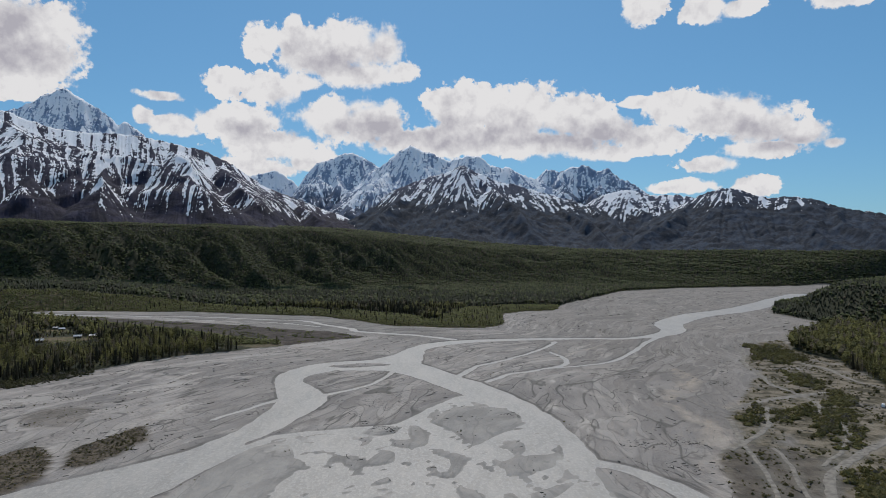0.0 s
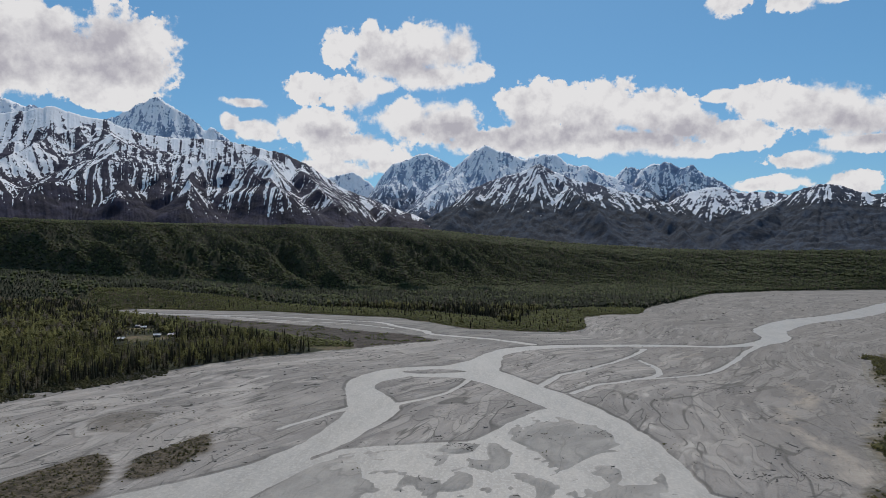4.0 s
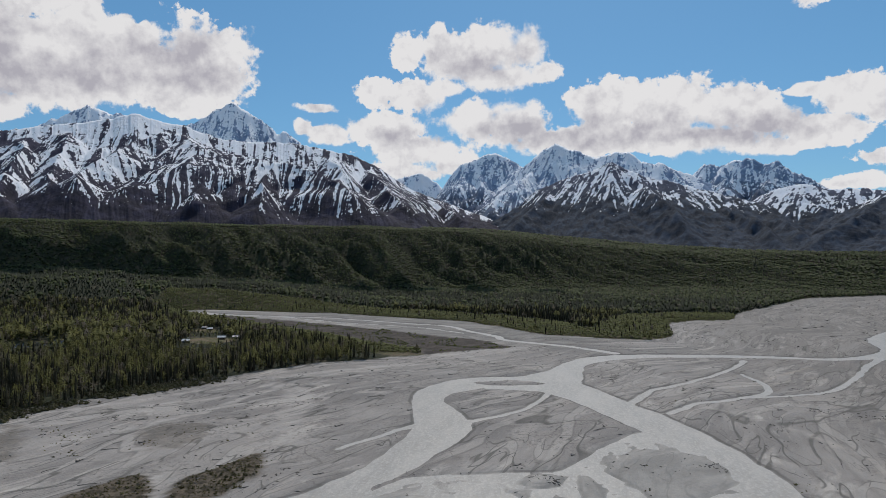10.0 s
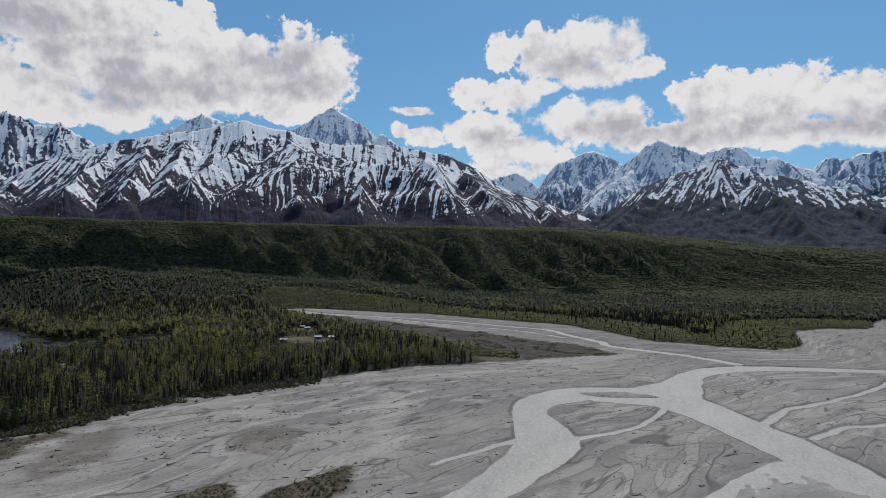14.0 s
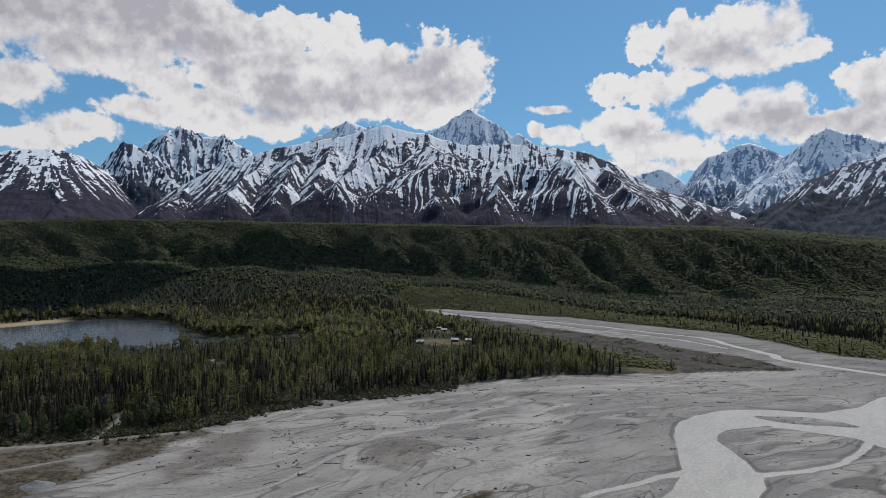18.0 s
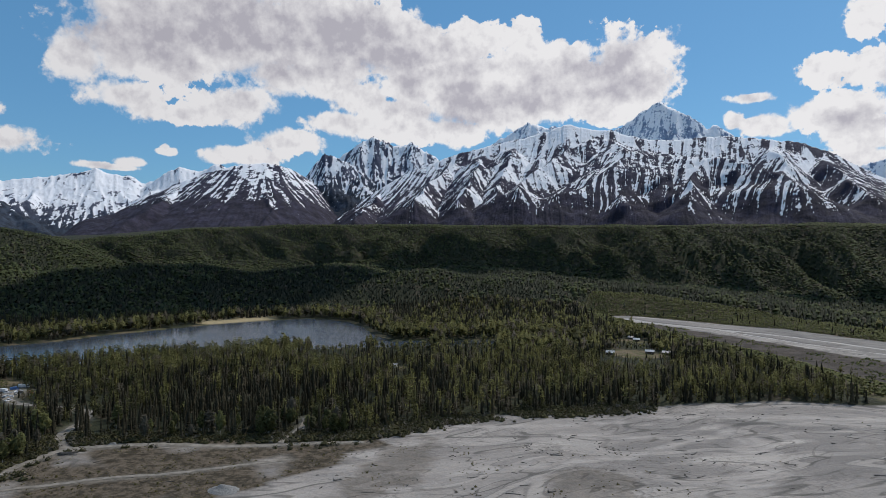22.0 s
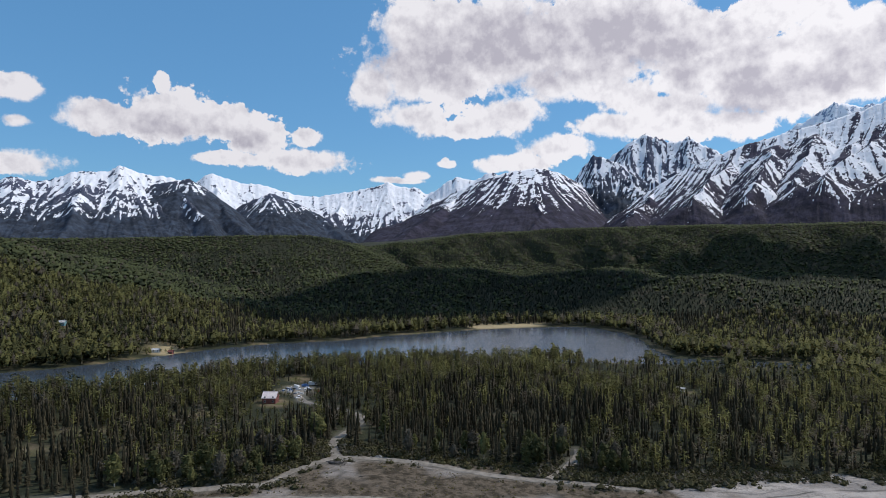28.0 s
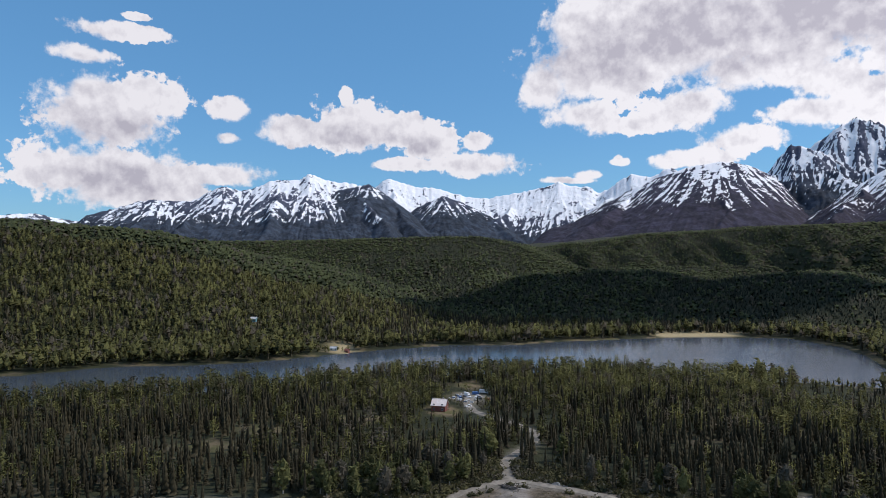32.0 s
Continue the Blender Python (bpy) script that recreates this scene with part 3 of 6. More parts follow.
BANK_FAR = [(-600, 996), (-474, 996), (-394, 1004), (-238, 967), (-176, 957), (-117, 902), (-62, 850), (-2, 837), (54, 837), (84, 880),
            (99, 1029), (142, 1074), (194, 1096), (227, 1213), (311, 1365), (463, 1647), (666, 1803), (868, 1893), (1100, 2000), (1900, 2500)]
BANK_RIGHT = [(2000, 2400), (1415, 2054), (663, 1269), (561, 1080), (570, 978), (543, 891), (421, 769), (390, 720), (372, 679), (378, 611),
              (356, 529), (335, 466), (345, 350), (390, 200), (420, -600)]
RIVER = BANK_HOME + BANK_BAR + BANK_FAR + BANK_RIGHT
BAR = [(-175, 660), (-128, 706), (-86, 741), (-102, 745), (-122, 777), (-201, 807), (-264, 835), (-338, 865), (-424, 891), (-542, 929), (-560, 915)] + BANK_BAR[-3::-1]
LAKE = [(-560, -110), (-585, -30), (-622, 70), (-655, 165), (-676, 260), (-662, 340), (-641, 402), (-632, 455), (-594, 534), (-522, 673), (-537, 690), (-595, 597),
        (-622, 560), (-665, 571), (-749, 605), (-803, 618), (-871, 603), (-883, 544), (-886, 478), (-858, 340), (-830, 273), (-833, 212),
        (-811, 153), (-776, 99), (-753, 65), (-730, 29), (-715, -42), (-714, -91), (-689, -125), (-670, -160), (-640, -300), (-560, -300)]
SCRUB_RIGHT = [(360, 726), (328, 669), (283, 605), (262, 529), (197, 427), (177, 391), (169, 356), (146, 330), (133, 304), (124, 268), (120, 200), (420, 200), (345, 350), (335, 466), (356, 529), (378, 611), (372, 679), (400, 755)]
DARK_GRAVEL = [(134, 304), (148, 330), (163, 342), (186, 333), (196, 306), (168, 262), (160, 200), (118, 200), (124, 268)]
SCRUB_HOME = [(-420, -100), (-300, 60), (-318, 180), (-316, 262), (-322, 315), (-340, 352), (-352, 347), (-365, 322), (-378, 308), (-417, 251), (-432, 214), (-401, 192), (-394, 152), (-392, 60)]
ROADS = [
    [(-399, 60, 2.2), (-397, 139, 2.2), (-396, 175, 2.2), (-394, 190, 2.2), (-407, 202, 2.2), (-421, 223, 2.3), (-409, 249, 2.2), (-399, 263, 1.9), (-380, 281, 1.9), (-366, 302, 1.9), (-354, 323, 1.8), (-341, 342, 1.4)],
    [(-421, 223, 2.6), (-442, 224, 2.3), (-455, 232, 2.2), (-465, 239, 1.9), (-487, 246, 1.9), (-505, 238, 1.9), (-540, 215, 2.2), (-575, 214, 3.0)],
    [(-366, 308, 1.8), (-380, 327, 1.8), (-396, 338, 1.5)],
    [(-385, 160, 1.2), (-372, 215, 1.2), (-352, 262, 1.2), (-340, 300, 0.9)],
    [(319, 675, 1.5), (281, 590, 1.5), (268, 536, 1.4), (258, 502, 1.5), (259, 472, 1.4), (258, 438, 1.2), (240, 404, 1.1)],
    [(187, 415, 1.2), (223, 441, 2.4), (255, 458, 2.6), (284, 470, 1.4)],
    [(177, 390, 1.2), (165, 350, 1.2), (157, 320, 1.0), (150, 290, 1.0), (139, 262, 0.9)],
    [(217, 425, 1.2), (195, 379, 1.3), (172, 351, 1.3), (150, 330, 1.2)],
    [(262, 366, 2.0), (243, 348, 2.1), (223, 333, 2.1), (201, 314, 2.0), (178, 291, 2.0), (161, 262, 2.0)],
    [(336, 593, 1.4), (343, 566, 1.7), (334, 524, 1.5), (333, 502, 1.5), (339, 486, 1.4)],
    [(175, 334, 0.9), (168, 305, 1.0), (153, 262, 1.0)],
    [(246, 392, 0.9), (232, 363, 1.0), (209, 332, 1.0), (184, 306, 0.9)],
]
# x, y, half width
COURSES = [
    [(-230, 160, 26), (-190, 215, 26), (-148, 262, 26), (-121, 309, 15), (-113, 337, 10), (-104, 362, 11), (-97, 405, 14), (-96, 440, 17), (-118, 492, 11), (-119, 520, 13), (-106, 548, 18), (-86, 562, 22), (-48, 575, 27),
     (-32, 626, 14), (-23, 668, 11), (0, 700, 12), (44, 727, 9), (146, 752, 7), (213, 756, 6), (267, 790, 10), (305, 840, 16), (330, 925, 20), (420, 1050, 22), (560, 1180, 24), (900, 1600, 30)],
    [(-48, 575, 26), (-18, 540, 19), (6, 503, 17), (30, 462, 17), (47, 422, 15), (57, 385, 15), (61, 345, 16), (60, 305, 20), (60, 265, 24), (60, 200, 26)],
    [(14, 520, 3), (29, 561, 2.4), (51, 591, 2.2), (83, 634, 2.2), (115, 689, 2.4), (129, 725, 3)],
    [(35, 500, 2.6), (56, 532, 2.4), (82, 551, 2.2), (112, 580, 2.6), (117, 617, 2.6), (110, 654, 2)],
    [(100, 562, 1.6), (158, 597, 2.2), (198, 660, 2.6), (242, 741, 3.2), (289, 810, 4)],
    [(-92, 438, 3), (-76, 455, 2), (-58, 480, 1.8), (-46, 512, 2), (-40, 545, 2.6)],
    [(-138, 380, 1.6), (-124, 410, 2.0), (-108, 440, 2.6)],
    [(70, 318, 4), (94, 297, 5), (108, 262, 7), (110, 200, 8)],
    [(-600, 962, 6), (-542, 945, 5), (-447, 945, 5), (-368, 945, 4), (-257, 917, 4), (-196, 905, 4), (-161, 864, 4), (-120, 825, 5), (-102, 795, 5), (-29, 765, 5), (12, 735, 6)],
    [(-447, 938, 3), (-340, 900, 3), (-230, 880, 3), (-161, 840, 3)],
]
SHALLOWS = [(-114, 261), (-106, 318), (-94, 349), (-83, 356), (-59, 366), (-30, 376), (-21, 389), (-4, 424), (16, 453), (40, 440), (66, 360), (70, 325), (76, 306), (80, 267), (80, 200), (-125, 200)]
ISLANDS = [
    [(-7, 384), (7, 416), (26, 423), (44, 413), (50, 390), (45, 374), (31, 356), (19, 338), (14, 343), (6, 361)],
    [(30, 291), (33, 313), (44, 322), (55, 324), (57, 314), (52, 303), (39, 295)],
    [(-19, 375), (-12, 371), (-6, 350), (-15, 341)], [(3, 326), (9, 322), (10, 304), (6, 290), (2, 292), (4, 308)],
    [(-38, 305), (-34, 319), (-25, 327), (-22, 311), (-35, 303)],
    [(-122, 258), (-107, 300), (-99, 326), (-87, 338), (-77, 330), (-72, 312), (-70, 288), (-80, 252)],
    [(-83, 285), (-74, 300), (-70, 299), (-76, 287)],
    [(73, 300), (77, 306), (87, 297), (93, 283), (94, 262), (76, 262), (72, 293)],
    [(37, 270), (58, 286), (56, 277), (43, 264)],
    [(-45, 359), (-39, 370), (-27, 372), (-24, 359), (-35, 352)],
    [(-100, 560), (-72, 577), (-44, 571), (-60, 561), (-84, 553)],
]
BARS = [[(-213, 308), (-206, 323), (-196, 318), (-187, 306), (-176, 280), (-186, 258), (-230, 240)], [(-173, 292), (-184, 319), (-180, 338), (-169, 362), (-158, 344), (-156, 320), (-163, 301)]]
THICKETS = [
    [(184, 391), (212, 428), (216, 413), (206, 392), (179, 364)], [(217, 416), (253, 433), (240, 403), (205, 386)],
    [(230, 393), (284, 464), (296, 456), (262, 401), (215, 342), (212, 363)], [(294, 555), (306, 522), (298, 474), (281, 461), (276, 499)],
    [(232, 369), (250, 376), (226, 338), (208, 333)], [(188, 297), (220, 312), (200, 262), (172, 262)], [(342, 717), (376, 711), (350, 609), (320, 584), (300, 606)],
]
# pale dry sand: x, y, half width
SAND = [[(202, 560, 4), (203, 526, 9), (193, 495, 9), (174, 468, 7), (156, 446, 4)], [(151, 433, 3), (158, 390, 8), (157, 361, 11), (141, 330, 8), (128, 304, 6), (122, 262, 9)],
        [(195, 420, 8), (228, 446, 12), (262, 462, 11)], [(-240, 512, 5), (-214, 490, 13), (-190, 455, 10), (-183, 420, 5)], [(-196, 330, 4), (-192, 305, 4), (-172, 282, 6)],
        [(-196, 442, 3), (-177, 411, 3), (-169, 377, 3)], [(-335, 392, 1.5), (-300, 440, 2.5), (-268, 505, 3), (-225, 555, 3), (-176, 612, 2)], [(-348, 330, 1), (-318, 362, 2), (-288, 425, 2.5), (-246, 470, 3), (-208, 532, 1.5)],
        [(-300, 322, 1), (-264, 372, 2), (-240, 440, 2), (-232, 480, 1)], [(60, 520, 1.5), (95, 486, 2), (118, 430, 2), (112, 372, 1.5)], [(-150, 700, 1), (-120, 660, 2), (-80, 640, 2)], [(40, 620, 1), (80, 600, 1.5), (130, 640, 1.5), (180, 700, 1)]]


def bend(line, every=4):
    """A line of places drawn through its points as a smooth curve."""
    q = np.array(line, float)
    a = np.concatenate([[2 * q[0] - q[1]], q, [2 * q[-1] - q[-2]]])
    out = []
    for k in range(1, len(a) - 2):
        for s in np.arange(every) / every:
            out.append(tuple(0.5 * (2 * a[k] + (a[k + 1] - a[k - 1]) * s + (2 * a[k - 1] - 5 * a[k] + 4 * a[k + 1] - a[k + 2]) * s ** 2 + (3 * a[k] - a[k - 1] - 3 * a[k + 1] + a[k + 2]) * s ** 3)))
    return out + [tuple(q[-1])]


def from_edge(x, y, polygon):
    """Distance to a rounded polygon's edge, below zero inside."""
    ring = bend(polygon + polygon[:1], 3)
    d, _ = off_line(x, y, ring)
    return np.where(inside(x, y, ring), -d, d)


CLEARINGS = [(-540, 196, 14), (-574, 215, 17), (-615, 217, 13), (-405, 685, 30), (-455, 755, 18), (-487, 474, 7), (-806, 92, 20), (-862, -8, 13), (-520, 150, 16), (-500, 95, 14), (-470, 80, 12)]


def fold(v):
    """A row of sharp crests (1) and gullies (0), one for each whole number."""
    return 1 - np.abs(2 * (v - np.floor(v)) - 1)


def ravines(x, y):
    """0 in the ravines of the bluffs to 1 on the crests of the spurs between them."""
    az, r = polar(x, y)
    lean_ = np.interp(az, [-20, 8, 30], [1.15, 0.75, 0.25])
    along = np.radians(az) * 1600 - lean_ * (r - 1500)
    wide = fold(along / 290 + 0.75 * grain(x / 420, y / 420, 9) + 0.18 * grain(x / 120, y / 120, 19))
    wide = 0.5 * wide + 0.5 * np.clip(1.9 * np.abs(grain(along / 330 + 0.5 * grain(x / 260, y / 260, 17), r / 1300, 11)), 0, 1) ** 0.8
    small = fold(along / 118 + 0.35 * (r - 1500) / 118 * np.where(wide > 0.5, 1, -1) * 0.5 + 0.8 * grain(x / 190, y / 190, 10) + 0.2 * grain(x / 60, y / 60, 20))
    least = fold(along / 47 + 0.9 * grain(x / 90, y / 90, 16))
    strong = 0.7 + 0.6 * grain(x / 300, y / 300, 15)
    return 0.5 + 0.62 * (wide - 0.5) + 0.27 * strong * (small - 0.5) + 0.10 * strong * (least - 0.5)


def hills(x, y):
    """Height of the land above the valley floor."""
    az, r = polar(x, y)
    az = az + 2.0 * grain(x / 260, y / 260, 5)
    r = r + 50 * grain(x / 330, y / 330, 6)
    gully = ravines(x, y)
    foot = np.interp(az, [-40, -20, -6, 5, 20, 50, 70, 90], [1980, 1900, 1680, 1480, 1400, 1420, 1520, 1800])
    top = np.interp(az, [-60, -30, -20, -13, -6, 0, 9, 20, 60, 70, 78, 88, 105, 135], [120, 110, 100, 92, 100, 118, 150, 158, 160, 145, 112, 90, 100, 100])
    ramp = np.interp(az, [-20, -8, 6], [1150, 850, 520])
    foot = foot + np.interp(az, [-16, 2], [60, 210]) * (0.5 - gully)
    u = np.clip((r - foot) / ramp, 0, 1)
    bluff = top * (0.5 * step(u, 0, 1) + 0.5 * u) + np.interp(az, [-20, 0], [40, 78]) * (gully - 0.5) * np.sin(np.pi * np.clip(u * 1.05, 0, 1)) ** 0.8 * (u > 0)
    bluff = bluff + np.clip(r - foot - ramp, 0, 600) * 0.05
    bench = np.interp(az, [18, 30, 40, 52, 76, 84], [0, 22, 36, 48, 48, 30]) * step(r, np.interp(az, [30, 50, 60], [800, 900, 1020]), np.interp(az, [30, 50, 60], [1100, 1200, 1330])) * (1 + 0.55 * fractal(x / 260, y / 260, 3, 14))
    shore = np.interp(az, [80, 84, 94, 104, 114, 130], [820, 775, 705, 685, 680, 620])
    spur = np.interp(az, [78, 84, 88, 93, 100, 108, 116, 140], [0, 3, 22, 52, 84, 124, 138, 140])
    one = spur * step(r, shore + 15, shore + 430) + 9 * step(r, shore, shore + 200) * grain(x / 90, y / 90, 3)
    two = np.interp(az, [66, 70, 73.5, 76.5, 79.3, 83, 90, 100, 110, 140], [0, 30, 44, 72, 106, 134, 132, 124, 122, 140]) * step(r, 1130, 1680)
    left = np.maximum(one * step(az, 74, 80), two)
    back = 60 * step(np.abs(az - 215), 110, 60) * step(r, 900, 2500)      # behind the flight
    side, _ = off_line(x, y, [(560, 830), (560, 1080), (668, 1269), (1420, 2054), (2100, 2500)])
    shelf = (x > np.interp(y, [800, 1080, 1269, 2054, 2500], [560, 560, 668, 1420, 2100])) * step(y, 780, 960)
    right = 46 * shelf * step(side, 0, 130) * (az < -12)
    return np.maximum(np.maximum(np.maximum(bluff, bench), np.maximum(left, right)), back)


def lines(*stretches):
    return np.concatenate([np.arange(a, b, s) for a, b, s in stretches])


GX = lines((-4900, -2600, 90), (-2600, -1700, 30), (-1700, -900, 15), (-900, -480, 9), (-480, 130, 3.0), (130, 400, 4.5), (400, 700, 10), (700, 2000, 32), (2000, 4901, 90))
GY = lines((-4000, -700, 120), (-700, 150, 25), (150, 640, 3.1), (640, 1000, 5.5), (1000, 1700, 14), (1700, 2500, 24), (2500, 4901, 90))


def river_way(x, y):
    """Metres across the river flats and down along them, with the wander of old braids."""
    left, _ = off_line(x, y, BANK_HOME + [(-60, 800), (54, 837)] + BANK_FAR[10:])
    right, _ = off_line(x, y, BANK_RIGHT)
    across = 560 * left / (left + right + 1) + 10 * fractal(x / 110, y / 110, 2, 38) + 2.5 * fractal(x / 30, y / 30, 2, 39)
    down = y + 0.35 * x + 20 * grain(x / 90, y / 90, 40)
    return across, down


def young_wood(x, y):
    """Strips of low, bright new growth on the far bank and beside the gravel bar."""
    far, _ = off_line(x, y, BANK_FAR[:13])
    bar, _ = off_line(x, y, BANK_BAR)
    wave = 22 * grain(x / 50, y / 50, 72)
    return (far + wave < 92) | (bar + wave < 50)


def make_ground():
    x, y = np.meshgrid(GX, GY)
    wx, wy = x + 5 * fractal(x / 40, y / 40, 3, 21), y + 5 * fractal(x / 40, y / 40, 3, 22)
    open_ = inside(wx, wy, RIVER)
    lake = inside(wx, wy, LAKE)
    bank, _ = off_line(x, y, RIVER)
    z = hills(x, y) * step(bank, 0, 70) * ~open_
    z = z + np.where(open_, 0, 1.0 + 1.2 * step(bank, 0, 12) + 0.8 * fractal(x / 30, y / 30, 3, 4))
    # braided flats: bars lie along the stream, courses are cut in
    across, down = river_way(x, y)
    bars = fractal(across / 26, down / 110, 4, 31) + 0.5 * step(fractal(across / 40, down / 130, 3, 37), -0.03, 0.03) - 0.25
    flat = 0.35 + 0.55 * bars + 0.12 * fractal(x / 9, y / 9, 3, 33)
    # off: distance to the water's edge, below zero in the water
    jx, jy = x + 2.2 * fractal(x / 22, y / 22, 3, 43), y + 2.2 * fractal(x / 22, y / 22, 3, 44)
    off = np.full(x.shape, 400.0)
    for line in COURSES:
        d, w = off_line(jx, jy, bend(line))
        off = np.minimum(off, d - w)
    off = np.minimum(off, from_edge(jx, jy, SHALLOWS))
    for ring in ISLANDS:
        off = np.maximum(off, -from_edge(jx, jy, ring))
    # small streaky islets in the shallows
    streak = fractal((x + 0.3 * y) / 11 + 0.8 * grain(x / 22, y / 22, 35), (y - 0.3 * x) / 24 + 0.6 * grain(x / 18, y / 18, 34), 4, 36, 0.6)
    shoal = from_edge(x, y, SHALLOWS)
    off = np.where(shoal < -6, np.maximum(off, np.minimum((streak - 0.21) * 11, 3)), off)
    soft = 1 - step(off, 0, 9)
    flat = np.maximum(flat, -0.1)
    land = np.minimum(-0.32 + 0.22 * off, 0.12 + 0.9 * flat + 0.012 * np.clip(off, 0, 25))
    flat = np.where(off < 0, -0.32 + 0.20 * np.maximum(off, -5), land)
    z = np.where(open_, z + flat * step(bank, -1, 8) + 0.6 * (1 - step(bank, 0, 10)), z)
    shore, _ = off_line(x, y, LAKE)
    z = np.where(lake, -2.0 * step(shore, 0, 10), z * step(shore, -4, 26) + 0.7 * (1 - step(shore, 0, 26)))
    bar = inside(wx, wy, BAR) * step(bank, -4, 4)
    turfed = np.minimum(from_edge(jx, jy, BARS[0]), from_edge(jx, jy, BARS[1]))
    z = z + 0.7 * (1 - step(turfed, -1.5, 0.5))
    bar = np.maximum(bar, 0.8 * inside(wx, wy, DARK_GRAVEL))
    scrub = (inside(wx, wy, SCRUB_HOME) | inside(wx, wy, SCRUB_RIGHT)) * 1.0
    waste, _ = off_line(wx, wy, BANK_HOME[:9])
    scrub = np.maximum(scrub, (1 - step(waste, np.interp(y, [200, 330], [70, 22]), np.interp(y, [200, 330], [84, 30]))) * (y < 350))
    scrub = scrub * step(fractal(x / 34, y / 34, 4, 51), -0.75, -0.15)
    for cx, cy, rx, ry, turn in ((-300, 330, 16, 44, 30), (-230, 380, 18, 30, 30)):
        c, s = math.cos(radians(turn)), math.sin(radians(turn))
        e = np.hypot(((x - cx) * c + (y - cy) * s) / rx, ((y - cy) * c - (x - cx) * s) / ry) + 0.5 * fractal(x / 14, y / 14, 3, 52)
        scrub = np.maximum(scrub, (1 - step(e, 0.85, 1.0)) * 0.45)
    scrub = np.maximum(scrub, 1 - step(turfed, -0.8, 0.8))
    road = np.zeros(x.shape)
    for line in ROADS:
        d, w = off_line(x, y, line)
        road = np.maximum(road, 0.45 * (1 - step(d, w, w + 3.5)))
    road = np.maximum(road, 0.85 * (1 - step(np.hypot(x + 576, y - 216) + 4 * grain(x / 9, y / 9, 63), 9, 15)))
    sand = np.zeros(x.shape)
    for line in SAND:
        d, w = off_line(wx, wy, bend(line))
        sand = np.maximum(sand, (1 - step(d + 4 * fractal(x / 12, y / 12, 3, 56), w * 0.5, w + 2)) * step(fractal(x / 18, y / 18, 3, 57), -0.5, 0.0))
    meadow = np.zeros(x.shape)
    _, r_hub = polar(x, y)
    for cx, cy, rad in CLEARINGS:
        meadow = np.maximum(meadow, 1 - step(np.hypot(x - cx, y - cy) + 6 * grain(x / 12, y / 12, 61), rad * 0.7, rad))
    meadow = np.maximum(meadow, (~lake) * (~open_) * (1 - step(shore, 5, 11)) * step(fractal(x / 40, y / 40, 2, 62), -0.1, 0.15))
    meadow = np.maximum(meadow, 0.8 * young_wood(x, y) * (r_hub < 1500))
    beach = np.zeros(x.shape)
    for cx, cy, rx, ry in ((-905, 505, 32, 62), (-640, 398, 14, 26), (-803, 98, 30, 20)):
        beach = np.maximum(beach, 1 - step(np.hypot((x - cx) / rx, (y - cy) / ry), 0.8, 1.0))
    attributes = {"across": across, "down": down, "off": np.clip(off, -30, 300), "sand": sand * open_, "beach": beach * ~lake, "rightside": step(x, 60, 200), "wet": soft * open_, "shoal": step(-shoal, -4, 6), "creek": step(y - 700 + 0.62 * x, -20, 40) * step(-x, -40, 60), "bar": bar, "scrub": scrub * open_, "road": road,
                  "wood": (~open_) * 1.0, "meadow": meadow * ~open_}
    verts = np.stack([x, y, z], -1).reshape(-1, 3)
    me = mesh_from("ground", verts, sheet(len(GX), len(GY)), [GROUND], True, attributes)
    tagged(new("ground", me), "grey silt river flats, gravel bars and forest floor of a wide valley", "ground", kind="structure")
    return z


GZ = make_ground()


def ground_at(x, y):
    """Height of the ground sheet at places, between its lines."""
    i = np.clip(np.searchsorted(GX, x) - 1, 0, len(GX) - 2)
    j = np.clip(np.searchsorted(GY, y) - 1, 0, len(GY) - 2)
    u, v = (x - GX[i]) / (GX[i + 1] - GX[i]), (y - GY[j]) / (GY[j + 1] - GY[j])
    return GZ[j, i] * (1 - u) * (1 - v) + GZ[j, i + 1] * u * (1 - v) + GZ[j + 1, i] * (1 - u) * v + GZ[j + 1, i + 1] * u * v


def make_pool(name, x0, x1, y0, y1, z, material, label):
    xs, ys = np.linspace(x0, x1, 12), np.linspace(y0, y1, 12)
    x, y = np.meshgrid(xs, ys)
    me = mesh_from(name, np.stack([x, y, np.full(x.shape, z)], -1).reshape(-1, 3), sheet(12, 12), [material])
    return tagged(new(name, me), label, "water", kind="structure")


make_pool("river_water", -720, 1900, -300, 2500, -0.32, SILTY_WATER, "silty grey glacial river water in braided channels")
make_pool("lake_water", -950, -500, -320, 720, 0.25, LAKE_WATER, "dark blue rippled water of a forest lake")


